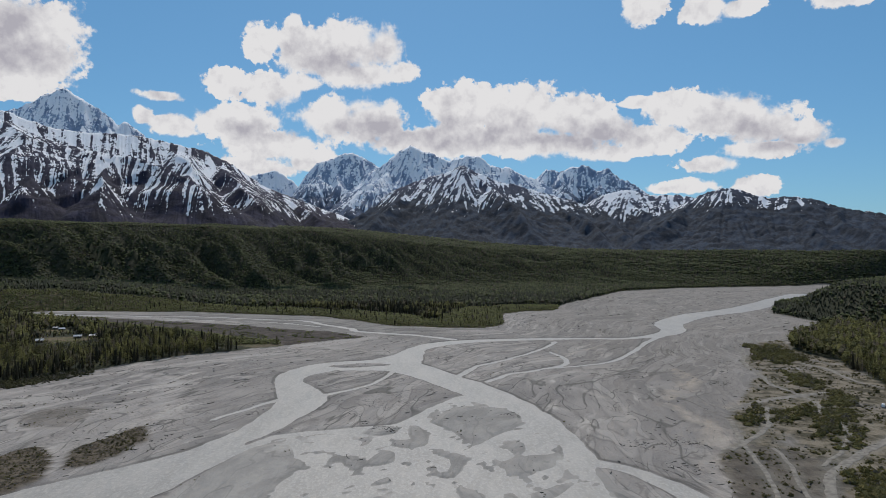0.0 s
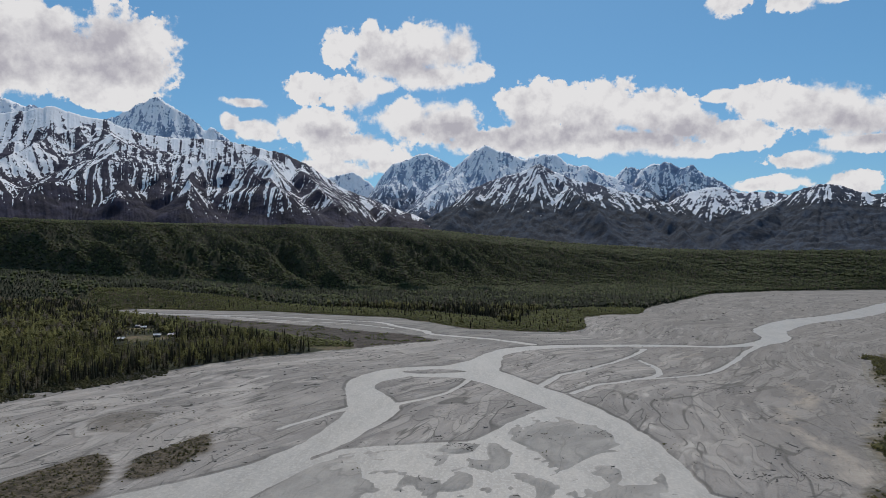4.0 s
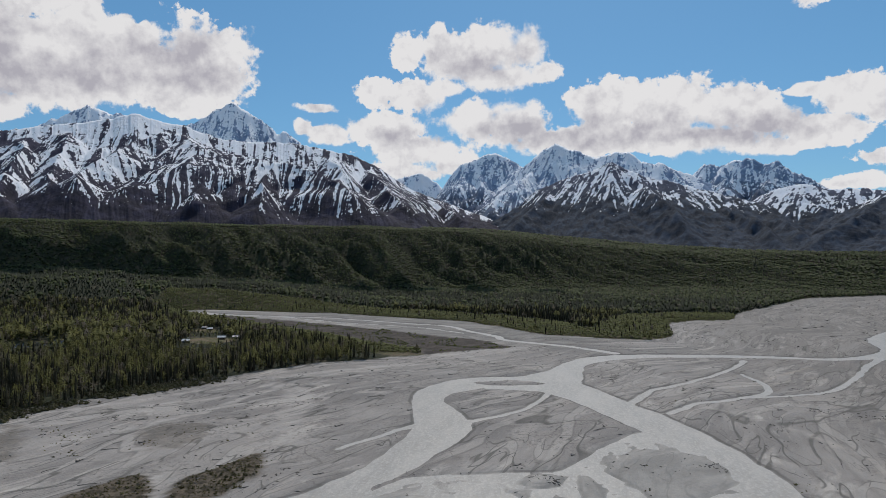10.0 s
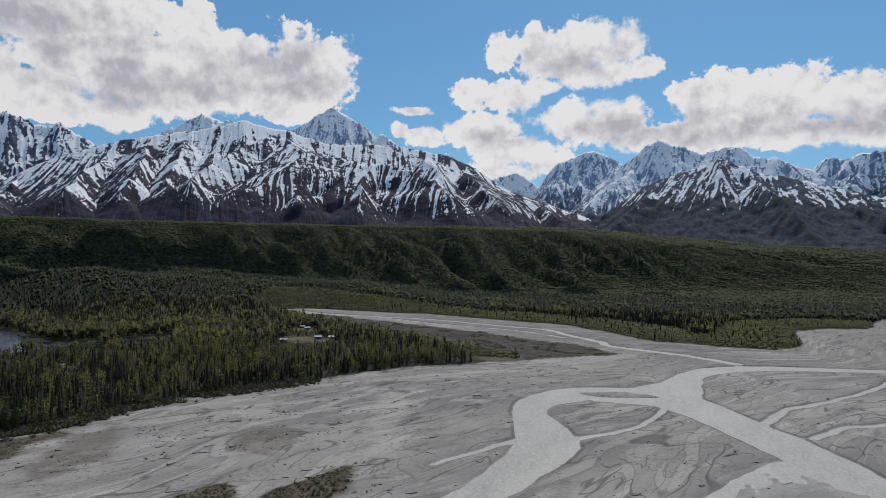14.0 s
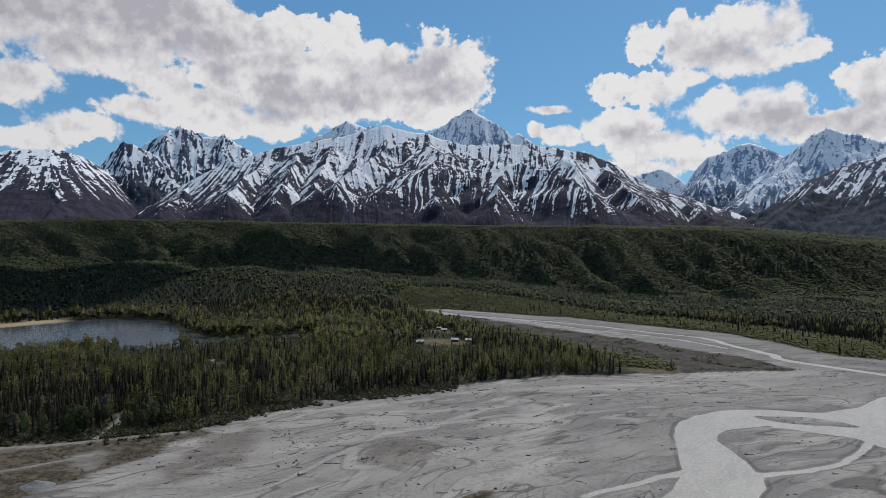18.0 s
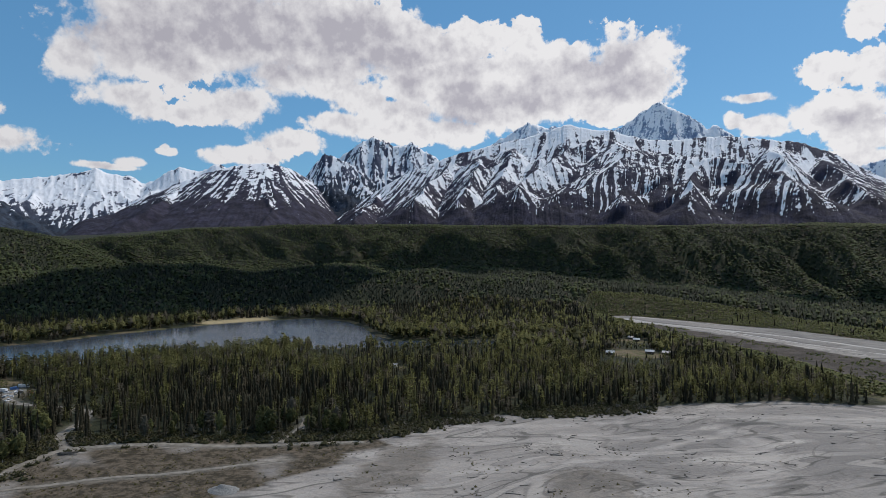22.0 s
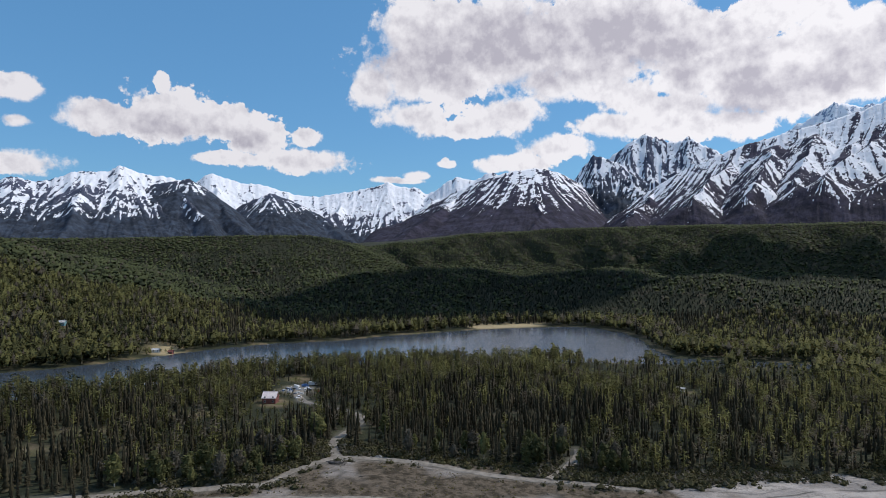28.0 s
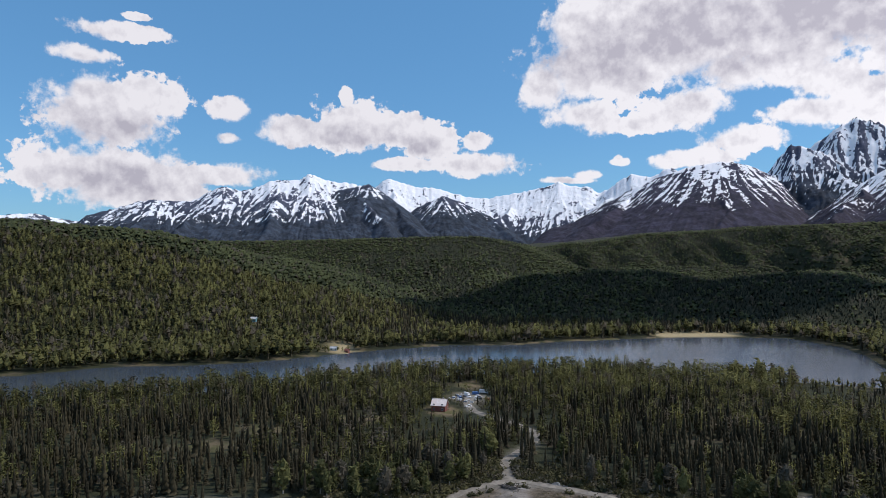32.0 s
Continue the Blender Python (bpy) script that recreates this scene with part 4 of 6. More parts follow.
def make_track(line, seed):
    """A worn gravel track laid over the ground: crown, two wheel ruts, ragged verges."""
    q = np.array(bend(line, 12))
    q[:, 0] += 1.6 * fractal(q[:, 0] / 22, q[:, 1] / 22, 3, seed)
    q[:, 1] += 1.6 * fractal(q[:, 0] / 22, q[:, 1] / 22, 3, seed + 50)
    way = np.gradient(q[:, :2], axis=0)
    way /= np.linalg.norm(way, axis=1)[:, None]
    side = np.stack([-way[:, 1], way[:, 0]], 1)
    cols = []
    for u, lift in ((-1.15, -0.10), (-0.9, 0.05), (-0.55, 0.03), (0.0, 0.09), (0.55, 0.03), (0.9, 0.05), (1.15, -0.10)):
        ragged = 1 + (0.25 * fractal(q[:, 0] / 5 + u * 9, q[:, 1] / 5, 3, seed) if abs(u) > 0.8 else 0)
        at = q[:, :2] + side * (u * q[:, 2] * ragged)[:, None]
        cols.append(np.column_stack([at, ground_at(at[:, 0], at[:, 1]) + 0.2 + lift]))
    v = np.stack(cols, 1)
    me = mesh_from("road", v.reshape(-1, 3), sheet(7, len(q)), [TRACK])
    tagged(new("road", me), "pale narrow gravel track worn into the flat", "road", kind="structure")


for k, line in enumerate(ROADS):
    make_track(line, 700 + k)


# ---- mountains ----
def combed(field_x, field_y, x, y, cell, reach, seed):
    """Noise drawn out along the fall lines of a slope, about -2 to 2: gullies and ribs."""
    n, m = x.shape
    noise_ = grain(x / cell, y / cell, seed) + 0.6 * grain(x / cell * 2.3, y / cell * 2.3, seed + 1)
    total = noise_.copy()
    J, I = np.meshgrid(np.arange(m, dtype=float), np.arange(n, dtype=float))
    for way in (1.0, -1.0):
        i, j = I.copy(), J.copy()
        for k in range(reach):
            a, b = np.clip(np.rint(i), 0, n - 1).astype(int), np.clip(np.rint(j), 0, m - 1).astype(int)
            i, j = i + way * field_x[a, b], j + way * field_y[a, b]
            a, b = np.clip(np.rint(i), 0, n - 1).astype(int), np.clip(np.rint(j), 0, m - 1).astype(int)
            total += noise_[a, b]
    return (total - total.mean()) / total.std()


def mountain(label, away, foot, crest, seed, material, snow, jag=12.0, gully=1.0, shape=1.1, base=80.0, craggy=0.0, ribs=()):
    """One massif: a crest (bearing, height) at a distance from HUB, spurs that run down from it, gullies between them."""
    rng = np.random.RandomState(seed)
    crest = sorted(crest)
    turn, deep_rows = (0.06, 124) if ribs else (0.105, 72)
    a0, a1 = crest[0][0] - 3.0, crest[-1][0] + 3.0
    knots = [(a0, base)] + crest + [(a1, base)]
    az = np.arange(a0, a1, turn)
    rows = np.concatenate([np.linspace(0, 1, deep_rows), 1 + np.linspace(0.02, 0.3, 10)])
    A, U = np.meshgrid(az, rows)
    top = np.interp(az, [k[0] for k in knots], [k[1] for k in knots])
    kern = np.exp(-np.linspace(-2, 2, 7) ** 2)
    top = np.convolve(np.pad(top, 3, mode="edge"), kern / kern.sum(), mode="valid")
    half = int(3.2 / turn)
    wide = np.exp(-np.linspace(-2, 2, 2 * half + 1) ** 2)
    broad = np.convolve(np.pad(top, half, mode="edge"), wide / wide.sum(), mode="valid")
    edge = step(az, a0, a0 + 2.5) * step(-az, -a1, -a1 + 2.5)
    top = top + jag * edge * (fractal(az * 1.9, az * 0 + seed, 4, seed, 0.6))
    run = away - foot
    r = foot + run * U
    x, y = HUB[0] - np.sin(np.radians(A)) * r, HUB[1] + np.cos(np.radians(A)) * r
    tall = np.maximum(broad[None, :] + (top - broad)[None, :] * step(U, 0.50, 1.0) - base, 1)
    hollow = np.where(U <= 1, U ** (shape + (0.5 if ribs else 0.12 + 0.35 * craggy)), 1 - 2.6 * (U - 1))
    z = base + tall * hollow
    per = radians(1.0) * away
    lean = np.gradient(broad, az) / per
    wx, wy = x + 60 * fractal(x / 260, y / 260, 3, seed + 2), y + 60 * fractal(x / 260, y / 260, 3, seed + 3)
    spurs = [[(HUB[0] - math.sin(radians(q)) * rr, HUB[1] + math.cos(radians(q)) * rr, h) for q, rr, h in rib_] for rib_ in ribs]
    at = a0 + rng.uniform(1.5, 4.0)
    while at < a1 - 1.0 and not ribs:
        k = min(int((at - a0) / turn), len(top) - 1)
        high = top[k]
        slide = np.clip(-lean[k] * run / max(broad[k] - base, 80) * run / per * 0.62, -8, 8) + rng.uniform(-1.6, 1.6)
        reach_, drop = rng.uniform(0.75, 1.0), rng.uniform(0.02, 0.10)
        line = []
        for s in np.linspace(0, 1, 7):
            q = radians(at + slide * s ** 1.2 + 0.5 * math.sin(5 * s + at))
            rr = away - run * reach_ * s
            h = base + (high - base) * ((1 - reach_ * s) ** (shape - 0.12)) * (1 - drop * min(1, 6 * s)) - 6
            line.append((HUB[0] - math.sin(q) * rr, HUB[1] + math.cos(q) * rr, h))
        spurs.append(line)
        at += rng.uniform(3.4, 9.0) * (4000.0 / away) * (1 - 0.45 * craggy)
    for line in spurs:
        d, h = off_line(wx, wy, line)
        rib = h - d * (0.42 + 0.22 * rng.uniform()) - 14 * (1 - np.exp(-d / 40))
        rib = np.minimum(rib, base + tall * np.minimum(U, 1) ** 0.6 * (1 - 0.06 * (1 - craggy)))
        z = np.where(U <= 1.02, z + np.maximum(rib - z, 0) * step(U, 0.06, 0.4), z)
    # the crest line itself stays; slopes get ribs along the fall line
    bell = np.sin(np.pi * np.clip(U, 0, 1) ** 1.3) ** 0.7
    bell = np.maximum(bell, 0.35 * step(U, 0.5, 0.8) * (U <= 1))
    gi, gj = np.gradient(z)
    dr, ds = run / (deep_rows - 1.0), radians(turn) * r
    gx, gy = gi / dr, gj / ds
    size = np.hypot(gx, gy) + 1e-6
    gx, gy = gx + 0.8 * (1 - craggy) * size, gy          # streaks lean to the mountain's own fall line
    size = np.hypot(gx, gy) + 1e-6
    rib = combed(gx / size * 9.0 / dr, gy / size * 9.0 / ds, x, y, 25.0 - 12.0 * craggy, int(20 - 9 * craggy), seed + 5)
    rib = 0.75 * rib + 0.6 * combed(gx / size * 9.0 / dr, gy / size * 9.0 / ds, x, y, 8.5 if ribs else 11.0, int(15 - 9 * craggy), seed + 25)
    rib = np.clip(rib, -2.0, 1.8)
    rough = fractal(x / 70, y / 70, 4, seed + 11, 0.6)
    z = z + gully * bell * ((2.4 + 2.4 * craggy) * rib + (7 + 16 * craggy) * rough)
    z[0] -= 90
    lo, hi = snow
    deep = (z - lo) / (hi - lo) + 0.22 * fractal(x / 240, y / 240, 3, seed + 19)
    bare = np.clip(1.2 - 0.42 * np.clip(deep, 0, 2.4), 0.6, 1.2)
    white = 0.39 + 0.07 * craggy + 0.21 * np.clip(deep, -1, 1.5) - bare * (0.25 if ribs else 0.17 + 0.05 * craggy) * rib + (0.25 if ribs else 0.34) * fractal(x / 60, y / 60, 4, seed + 17, 0.65) - 0.05 * craggy
    white = np.where(deep < -0.1, white - 1.6 * (-0.1 - deep), white)
    tundra = 1 - step(z, lo - 60, lo + 160)
    me = mesh_from("mountain", np.stack([x, y, z], -1).reshape(-1, 3), sheet(len(az), len(rows))[:, ::-1], [material], True,
                   {"snow": np.clip(white, -0.5, 1.5), "tundra": tundra})
    return tagged(new("mountain", me), label, "mountain", group="mountains round the valley")


RANGE = [
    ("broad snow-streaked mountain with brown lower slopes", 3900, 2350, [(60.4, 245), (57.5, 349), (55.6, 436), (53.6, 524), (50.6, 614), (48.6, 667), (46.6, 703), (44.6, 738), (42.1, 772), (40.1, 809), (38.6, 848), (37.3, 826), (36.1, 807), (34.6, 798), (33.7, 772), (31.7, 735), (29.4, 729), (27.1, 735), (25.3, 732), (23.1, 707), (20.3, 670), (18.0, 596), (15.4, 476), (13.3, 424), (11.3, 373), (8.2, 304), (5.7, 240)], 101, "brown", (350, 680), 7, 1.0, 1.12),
    ("jagged haze-blue summit with fresh snow", 4450, 3500, [(47.7, 710), (46.2, 777), (44.6, 849), (43.1, 919), (42.0, 974), (40.6, 934), (39.6, 933), (38.1, 904), (36.6, 843)], 111, "blue", (470, 900), 16, 1.0, 1.1),
    ("tall pyramid peak of haze-blue rock and snow", 4720, 3700, [(36.6, 848), (35.7, 908), (33.7, 985), (32.5, 1062), (31.6, 1107), (30.8, 1132), (29.7, 1071), (28.5, 1018), (27.6, 963), (27.1, 921), (26.7, 959), (25.6, 895), (24.7, 832), (23.6, 769)], 121, "blue", (540, 1000), 14, 1.0, 1.1),
    ("dark rocky shoulder with snowy gullies", 4300, 3500, [(62.7, 457), (60.7, 663), (60.0, 720), (59.0, 705), (58.0, 671), (56.6, 581), (55.1, 509), (54.1, 436)], 131, "dark", (480, 850), 16, 1.2, 1.1),
    ("jagged rock summit with snow fields", 4550, 3600, [(60.0, 640), (58.6, 742), (57.6, 796), (56.6, 854), (55.7, 888), (54.7, 851), (53.4, 823), (52.2, 845), (51.2, 799), (49.7, 721), (48.2, 663)], 141, "dark", (480, 860), 18, 1.2, 1.1),
    ("rounded snowy dome with bare brown flanks", 4050, 2650, [(78.7, 250), (76.7, 284), (73.8, 405), (69.9, 539), (67.0, 602), (64.7, 619), (62.9, 590), (61.1, 518), (59.4, 382), (58.1, 299)], 151, "brown", (370, 600), 6, 0.8, 1.05),
    ("far snow ridge behind the dome", 4600, 3700, [(75.8, 438), (74.7, 478), (72.7, 602), (71.7, 636), (70.3, 607), (69.0, 668), (67.3, 627), (66.0, 644), (64.2, 632)], 161, "hazy", (270, 380), 12, 0.9, 1.05),
    ("distant snow-covered valley head with a dark rock tooth", 4700, 3700, [(94.5, 553), (93.6, 606), (92.9, 648), (91.7, 617), (90.2, 579), (88.8, 580), (87.3, 541), (85.3, 501), (83.8, 501), (82.6, 522), (81.1, 542), (79.8, 562), (78.6, 582), (78.0, 614), (77.3, 581), (75.8, 571), (75.1, 558), (74.6, 517), (72.9, 576)], 171, "hazy", (240, 360), 9, 0.8, 1.05),
    ("small pointed dark mountain with snow streaks", 4350, 3300, [(92.6, 298), (91.6, 336), (90.2, 411), (88.0, 488), (86.2, 440), (84.7, 387), (83.2, 319), (81.8, 273)], 181, "hazy", (390, 620), 6, 0.8, 1.05),
    ("dark triangular mountain flank", 4150, 3000, [(99.9, 437), (98.1, 482), (96.3, 513), (94.4, 544), (93.0, 483), (91.6, 406), (90.1, 325), (89.1, 265)], 191, "hazy", (480, 760), 6, 0.8, 1.05),
    ("long snow-streaked range with a pointed summit", 4350, 2900, [(116.9, 329), (114.9, 375), (113.5, 418), (112.1, 439), (110.3, 428), (108.7, 450), (107.6, 504), (106.6, 535), (105.5, 511), (104.3, 521), (103.0, 571), (101.7, 585), (100.4, 589), (99.6, 627), (98.4, 595), (97.3, 575), (95.9, 571), (94.5, 544), (93.0, 483)], 201, "hazy", (310, 510), 11, 1.1, 1.05),
    ("low far snow ridge", 4600, 3600, [(134.0, 330), (125.6, 330), (122.4, 339), (120.3, 351), (118.1, 314), (116.6, 299)], 211, "hazy", (250, 330), 6, 0.8, 1.0),
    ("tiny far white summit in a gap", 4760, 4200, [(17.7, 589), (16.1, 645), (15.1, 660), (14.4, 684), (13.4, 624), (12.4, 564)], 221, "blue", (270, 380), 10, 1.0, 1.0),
    ("haze-blue rock mountain dusted with snow", 4700, 3800, [(14.3, 409), (12.9, 495), (11.9, 636), (10.9, 731), (9.4, 777), (8.4, 814), (7.6, 824), (6.6, 784), (5.5, 735), (4.2, 661)], 231, "blue", (450, 840), 13, 1.1, 1.0),
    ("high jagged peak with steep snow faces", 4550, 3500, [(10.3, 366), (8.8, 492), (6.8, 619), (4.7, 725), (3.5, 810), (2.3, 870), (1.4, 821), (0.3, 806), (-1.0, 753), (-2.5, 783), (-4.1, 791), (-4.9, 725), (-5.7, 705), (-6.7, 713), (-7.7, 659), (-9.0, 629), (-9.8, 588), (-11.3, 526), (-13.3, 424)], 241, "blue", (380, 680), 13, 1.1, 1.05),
    ("dark pointed fore-mountain with a snowy flank", 4100, 2900, [(9.8, 249), (8.2, 288), (5.7, 403), (3.6, 499), (1.5, 557), (-0.6, 604), (-2.6, 661), (-4.2, 605), (-5.8, 553), (-7.3, 531), (-8.9, 505), (-9.9, 478), (-11.9, 441), (-14.4, 392), (-16.9, 319), (-18.3, 265)], 251, "hazy", (410, 690), 9, 1.1, 1.1),
    ("haze-blue rock group of three blunt towers", 4720, 3900, [(-8.0, 562), (-9.0, 625), (-10.0, 709), (-11.3, 695), (-12.3, 727), (-13.5, 734), (-14.5, 691), (-15.5, 709), (-16.5, 638), (-17.7, 595), (-19.1, 511)], 261, "blue", (500, 840), 14, 1.3, 1.0),
    ("snow-patched shoulder ridge", 4350, 3300, [(-12.4, 372), (-15.3, 486), (-17.3, 522), (-19.2, 481), (-21.5, 478), (-23.3, 449), (-25.9, 380)], 271, "hazy", (340, 560), 8, 1.0, 1.05),
    ("low dark mountain with thin snow streaks", 3900, 2900, [(-18.4, 258), (-19.8, 308), (-21.7, 373), (-23.5, 437), (-25.2, 473), (-26.1, 471), (-27.4, 430), (-29.0, 410), (-30.6, 416), (-32.2, 388), (-34.1, 340), (-36.5, 312), (-40.9, 285), (-48.0, 280)], 281, "hazy", (390, 630), 9, 1.0, 1.1),
]
# spurs of the broad mountain: bearing, distance, height
RIBS = [[(35.9, 3850, 780), (38.5, 3550, 640), (40.8, 3300, 512), (43.0, 2950, 377)], [(35.9, 3850, 780), (31.8, 3500, 640), (27.5, 3350, 560), (24.0, 3200, 489), (20.0, 2900, 347)],
        [(43.5, 3800, 717), (43.9, 3400, 525), (44.4, 3050, 360)], [(48.0, 3850, 640), (50.5, 3350, 440), (52.0, 2950, 312)], [(18.7, 3880, 640), (17.2, 3400, 465), (16.0, 3000, 329)],
        [(31.8, 3500, 640), (32.8, 3150, 438), (33.4, 2850, 330)], [(46.0, 3700, 655), (47.0, 3300, 470), (47.6, 2950, 330)], [(27.5, 3350, 560), (28.0, 3050, 420), (28.4, 2800, 310)],
        [(22.5, 3850, 690), (21.5, 3400, 500), (22.0, 3050, 370)], [(13.5, 3880, 425), (11.0, 3400, 300), (9.0, 3000, 220)], [(55.0, 3880, 460), (56.0, 3400, 320), (57.0, 3000, 230)]]
# The rock materials picked here carry the blue tint of distance haze.
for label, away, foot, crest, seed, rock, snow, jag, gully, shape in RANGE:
    mountain(label, away, foot, crest, seed, {"brown": ROCK, "hazy": HAZED_SLATE, "dark": HAZED_SLATE, "blue": HAZE_BLUE_ROCK}[rock], snow, jag, gully, shape, 80.0, {"brown": 0.0, "hazy": 0.45, "dark": 1.0, "blue": 1.0}[rock], RIBS if seed == 101 else ())


# ---- forests ----
def lathe(profile, sides, rng, ragged):
    """A closed, ragged crown from (radius, height) rings, as arrays of places and triangles."""
    verts, faces = [], []
    for k, (rad, h) in enumerate(profile):
        for i in range(sides):
            a = 2 * math.pi * (i + 0.5 * (k % 2)) / sides
            q = rad * (1 + ragged * rng.uniform(-1, 1))
            verts.append((q * math.cos(a), q * math.sin(a), h + 0.03 * ragged * rng.uniform(-1, 1)))
    for k in range(len(profile) - 1):
        for i in range(sides):
            a, b = k * sides + i, k * sides + (i + 1) % sides
            c, d = a + sides, b + sides
            faces += [(a, b, d), (a, d, c)]
    tip = len(verts)
    verts.append((0, 0, 1.0))
    last = (len(profile) - 1) * sides
    faces += [(last + i, last + (i + 1) % sides, tip) for i in range(sides)]
    return np.array(verts), np.array(faces)


def spruce_shape(detail, rng):
    tiers = {2: 5, 1: 2, 0: 2}[detail]
    profile = []
    for k in range(tiers):
        h = 0.05 + 0.86 * k / tiers
        wide = 0.124 * (1 - 0.92 * k / tiers) + 0.010
        profile += [(wide, h), (wide * 0.50, h + 0.55 / tiers)] if detail else [(wide, h)]
    return lathe(profile, {2: 5, 1: 4, 0: 3}[detail], rng, 0.42)


def clumps(n, rng, inside_of, size, flat=0.6, single=False):
    """Small bent leaf sprays, one or two triangles each, spread through a crown."""
    verts, faces = [], []
    while len(faces) < (n if single else 2 * n):
        q = rng.uniform(-1, 1, 3)
        d = np.linalg.norm(q)
        if d > 1 or d < 0.35:
            continue
        c = inside_of(q)
        a = rng.normal(size=3)
        a[2] *= flat
        a /= np.linalg.norm(a)
        b = np.cross(a, rng.normal(size=3))
        b /= np.linalg.norm(b)
        s = size * rng.uniform(0.6, 1.3)
        k = len(verts)
        verts += [c - a * s, c + b * s * 0.8, c + a * s, c - b * s * 0.8 + np.array((0, 0, -0.3 * s))]
        faces += [(k, k + 1, k + 2), (k, k + 2, k + 3)]
        if single:
            verts.pop()
            faces.pop()
    return verts, faces


def birch_near(rng, n, size=0.062, single=False):
    lobe = rng.uniform(-0.05, 0.05, 2)
    return clumps(n, rng, lambda q: np.array((q[0] * (0.20 - 0.08 * max(q[2], 0)) + lobe[0], q[1] * (0.20 - 0.08 * max(q[2], 0)) + lobe[1], 0.58 + 0.42 * q[2])), size, 0.6, single)


def birch_shape(detail, rng):
    if detail == 2:
        v, f = birch_near(rng, 92, 0.055, True)
        cv, cf = lathe([(0.012, 0.0), (0.03, 0.6)], 3, rng, 0.3)
    elif detail == 1:
        v, f = birch_near(rng, 34, 0.085, True)
        cv, cf = lathe([(0.06, 0.2), (0.11, 0.6)], 3, rng, 0.35)
    else:                                               # broad low domes that close into a canopy
        return lathe([(0.30, 0.26), (0.25, 0.72)], 3, rng, 0.38)
    return np.concatenate([cv, np.array(v)]), np.concatenate([cf, np.array(f) + len(cv)])


def place_many(shapes, x, y, z, tall, wide, rng, slope=None):
    """All the copies of a few shapes in one pair of arrays."""
    pick = rng.randint(0, len(shapes), len(x))
    turn = rng.uniform(0, 2 * np.pi, len(x))
    tint = rng.uniform(0, 1, len(x))
    all_v, all_f, all_n, all_t, base = [], [], [], [], 0
    for k, (v, f) in enumerate(shapes):
        m = pick == k
        n = m.sum()
        if not n:
            continue
        c, s = np.cos(turn[m])[:, None], np.sin(turn[m])[:, None]
        w, t = (wide[m] * tall[m])[:, None], tall[m][:, None]
        px, py = v[None, :, 0] * w, v[None, :, 1] * w
        out = np.stack([px * c - py * s + x[m][:, None], px * s + py * c + y[m][:, None], v[None, :, 2] * t + z[m][:, None]], -1)
        if slope is not None:                            # a crown is lit as part of the canopy over the slope
            round_ = np.stack([px * c - py * s, px * s + py * c, (v[None, :, 2] - 0.3) * t], -1)
            round_ /= np.linalg.norm(round_, axis=2)[:, :, None] + 1e-6
            all_n.append((0.95 * round_ + 1.1 * slope[m][:, None, :]).reshape(-1, 3))
        all_v.append(out.reshape(-1, 3))
        all_t.append(np.repeat(tint[m], len(v)))
        all_f.append((f[None] + (np.arange(n) * len(v))[:, None, None] + base).reshape(-1, 3))
        base += n * len(v)
    return np.concatenate(all_v), np.concatenate(all_f), {"tint": np.concatenate(all_t)}, np.concatenate(all_n) if all_n else None


def lie_of_land(x, y):
    """Upward normals of the ground, smoothed over a tree's width."""
    d = 14.0
    n = np.stack([(ground_at(x - d, y) - ground_at(x + d, y)) / (2 * d), (ground_at(x, y - d) - ground_at(x, y + d)) / (2 * d), np.full(len(x), 1.25)], -1)
    return n / np.linalg.norm(n, axis=1)[:, None]


def wooded(x, y):
    """Where trees may stand."""
    wx, wy = x + 5 * fractal(x / 40, y / 40, 3, 21), y + 5 * fractal(x / 40, y / 40, 3, 22)
    ok = ~inside(wx, wy, RIVER) & ~inside(wx, wy, LAKE)
    near, _ = off_line(x, y, LAKE)
    ok &= near > 6
    for line in ROADS[:3]:
        d, w = off_line(x, y, line)
        ok &= d > w + 1.0
    for cx, cy, rad in CLEARINGS:
        ok &= np.hypot(x - cx, y - cy) + 6 * grain(x / 12, y / 12, 61) > rad * 0.85
    for cx, cy, rx, ry in ((-893, 505, 20, 55), (-640, 398, 14, 26)):
        ok &= np.hypot((x - cx) / rx, (y - cy) / ry) > 1
    return ok


def scatter(r0, r1, gap, seed, a0=-64.0, a1=132.0):
    rng = np.random.RandomState(seed)
    n = int(2 * r1 / gap)
    i, j = np.meshgrid(np.arange(n), np.arange(n))
    x = HUB[0] - r1 + (i + rng.uniform(-0.48, 0.48, i.shape)) * gap
    y = HUB[1] - r1 + (j + rng.uniform(-0.48, 0.48, i.shape)) * gap
    az, r = polar(x, y)
    keep = (r > r0) & (r <= r1) & (az > a0) & (az < a1)
    x, y = x[keep], y[keep]
    keep = wooded(x, y)
    return x[keep], y[keep], rng


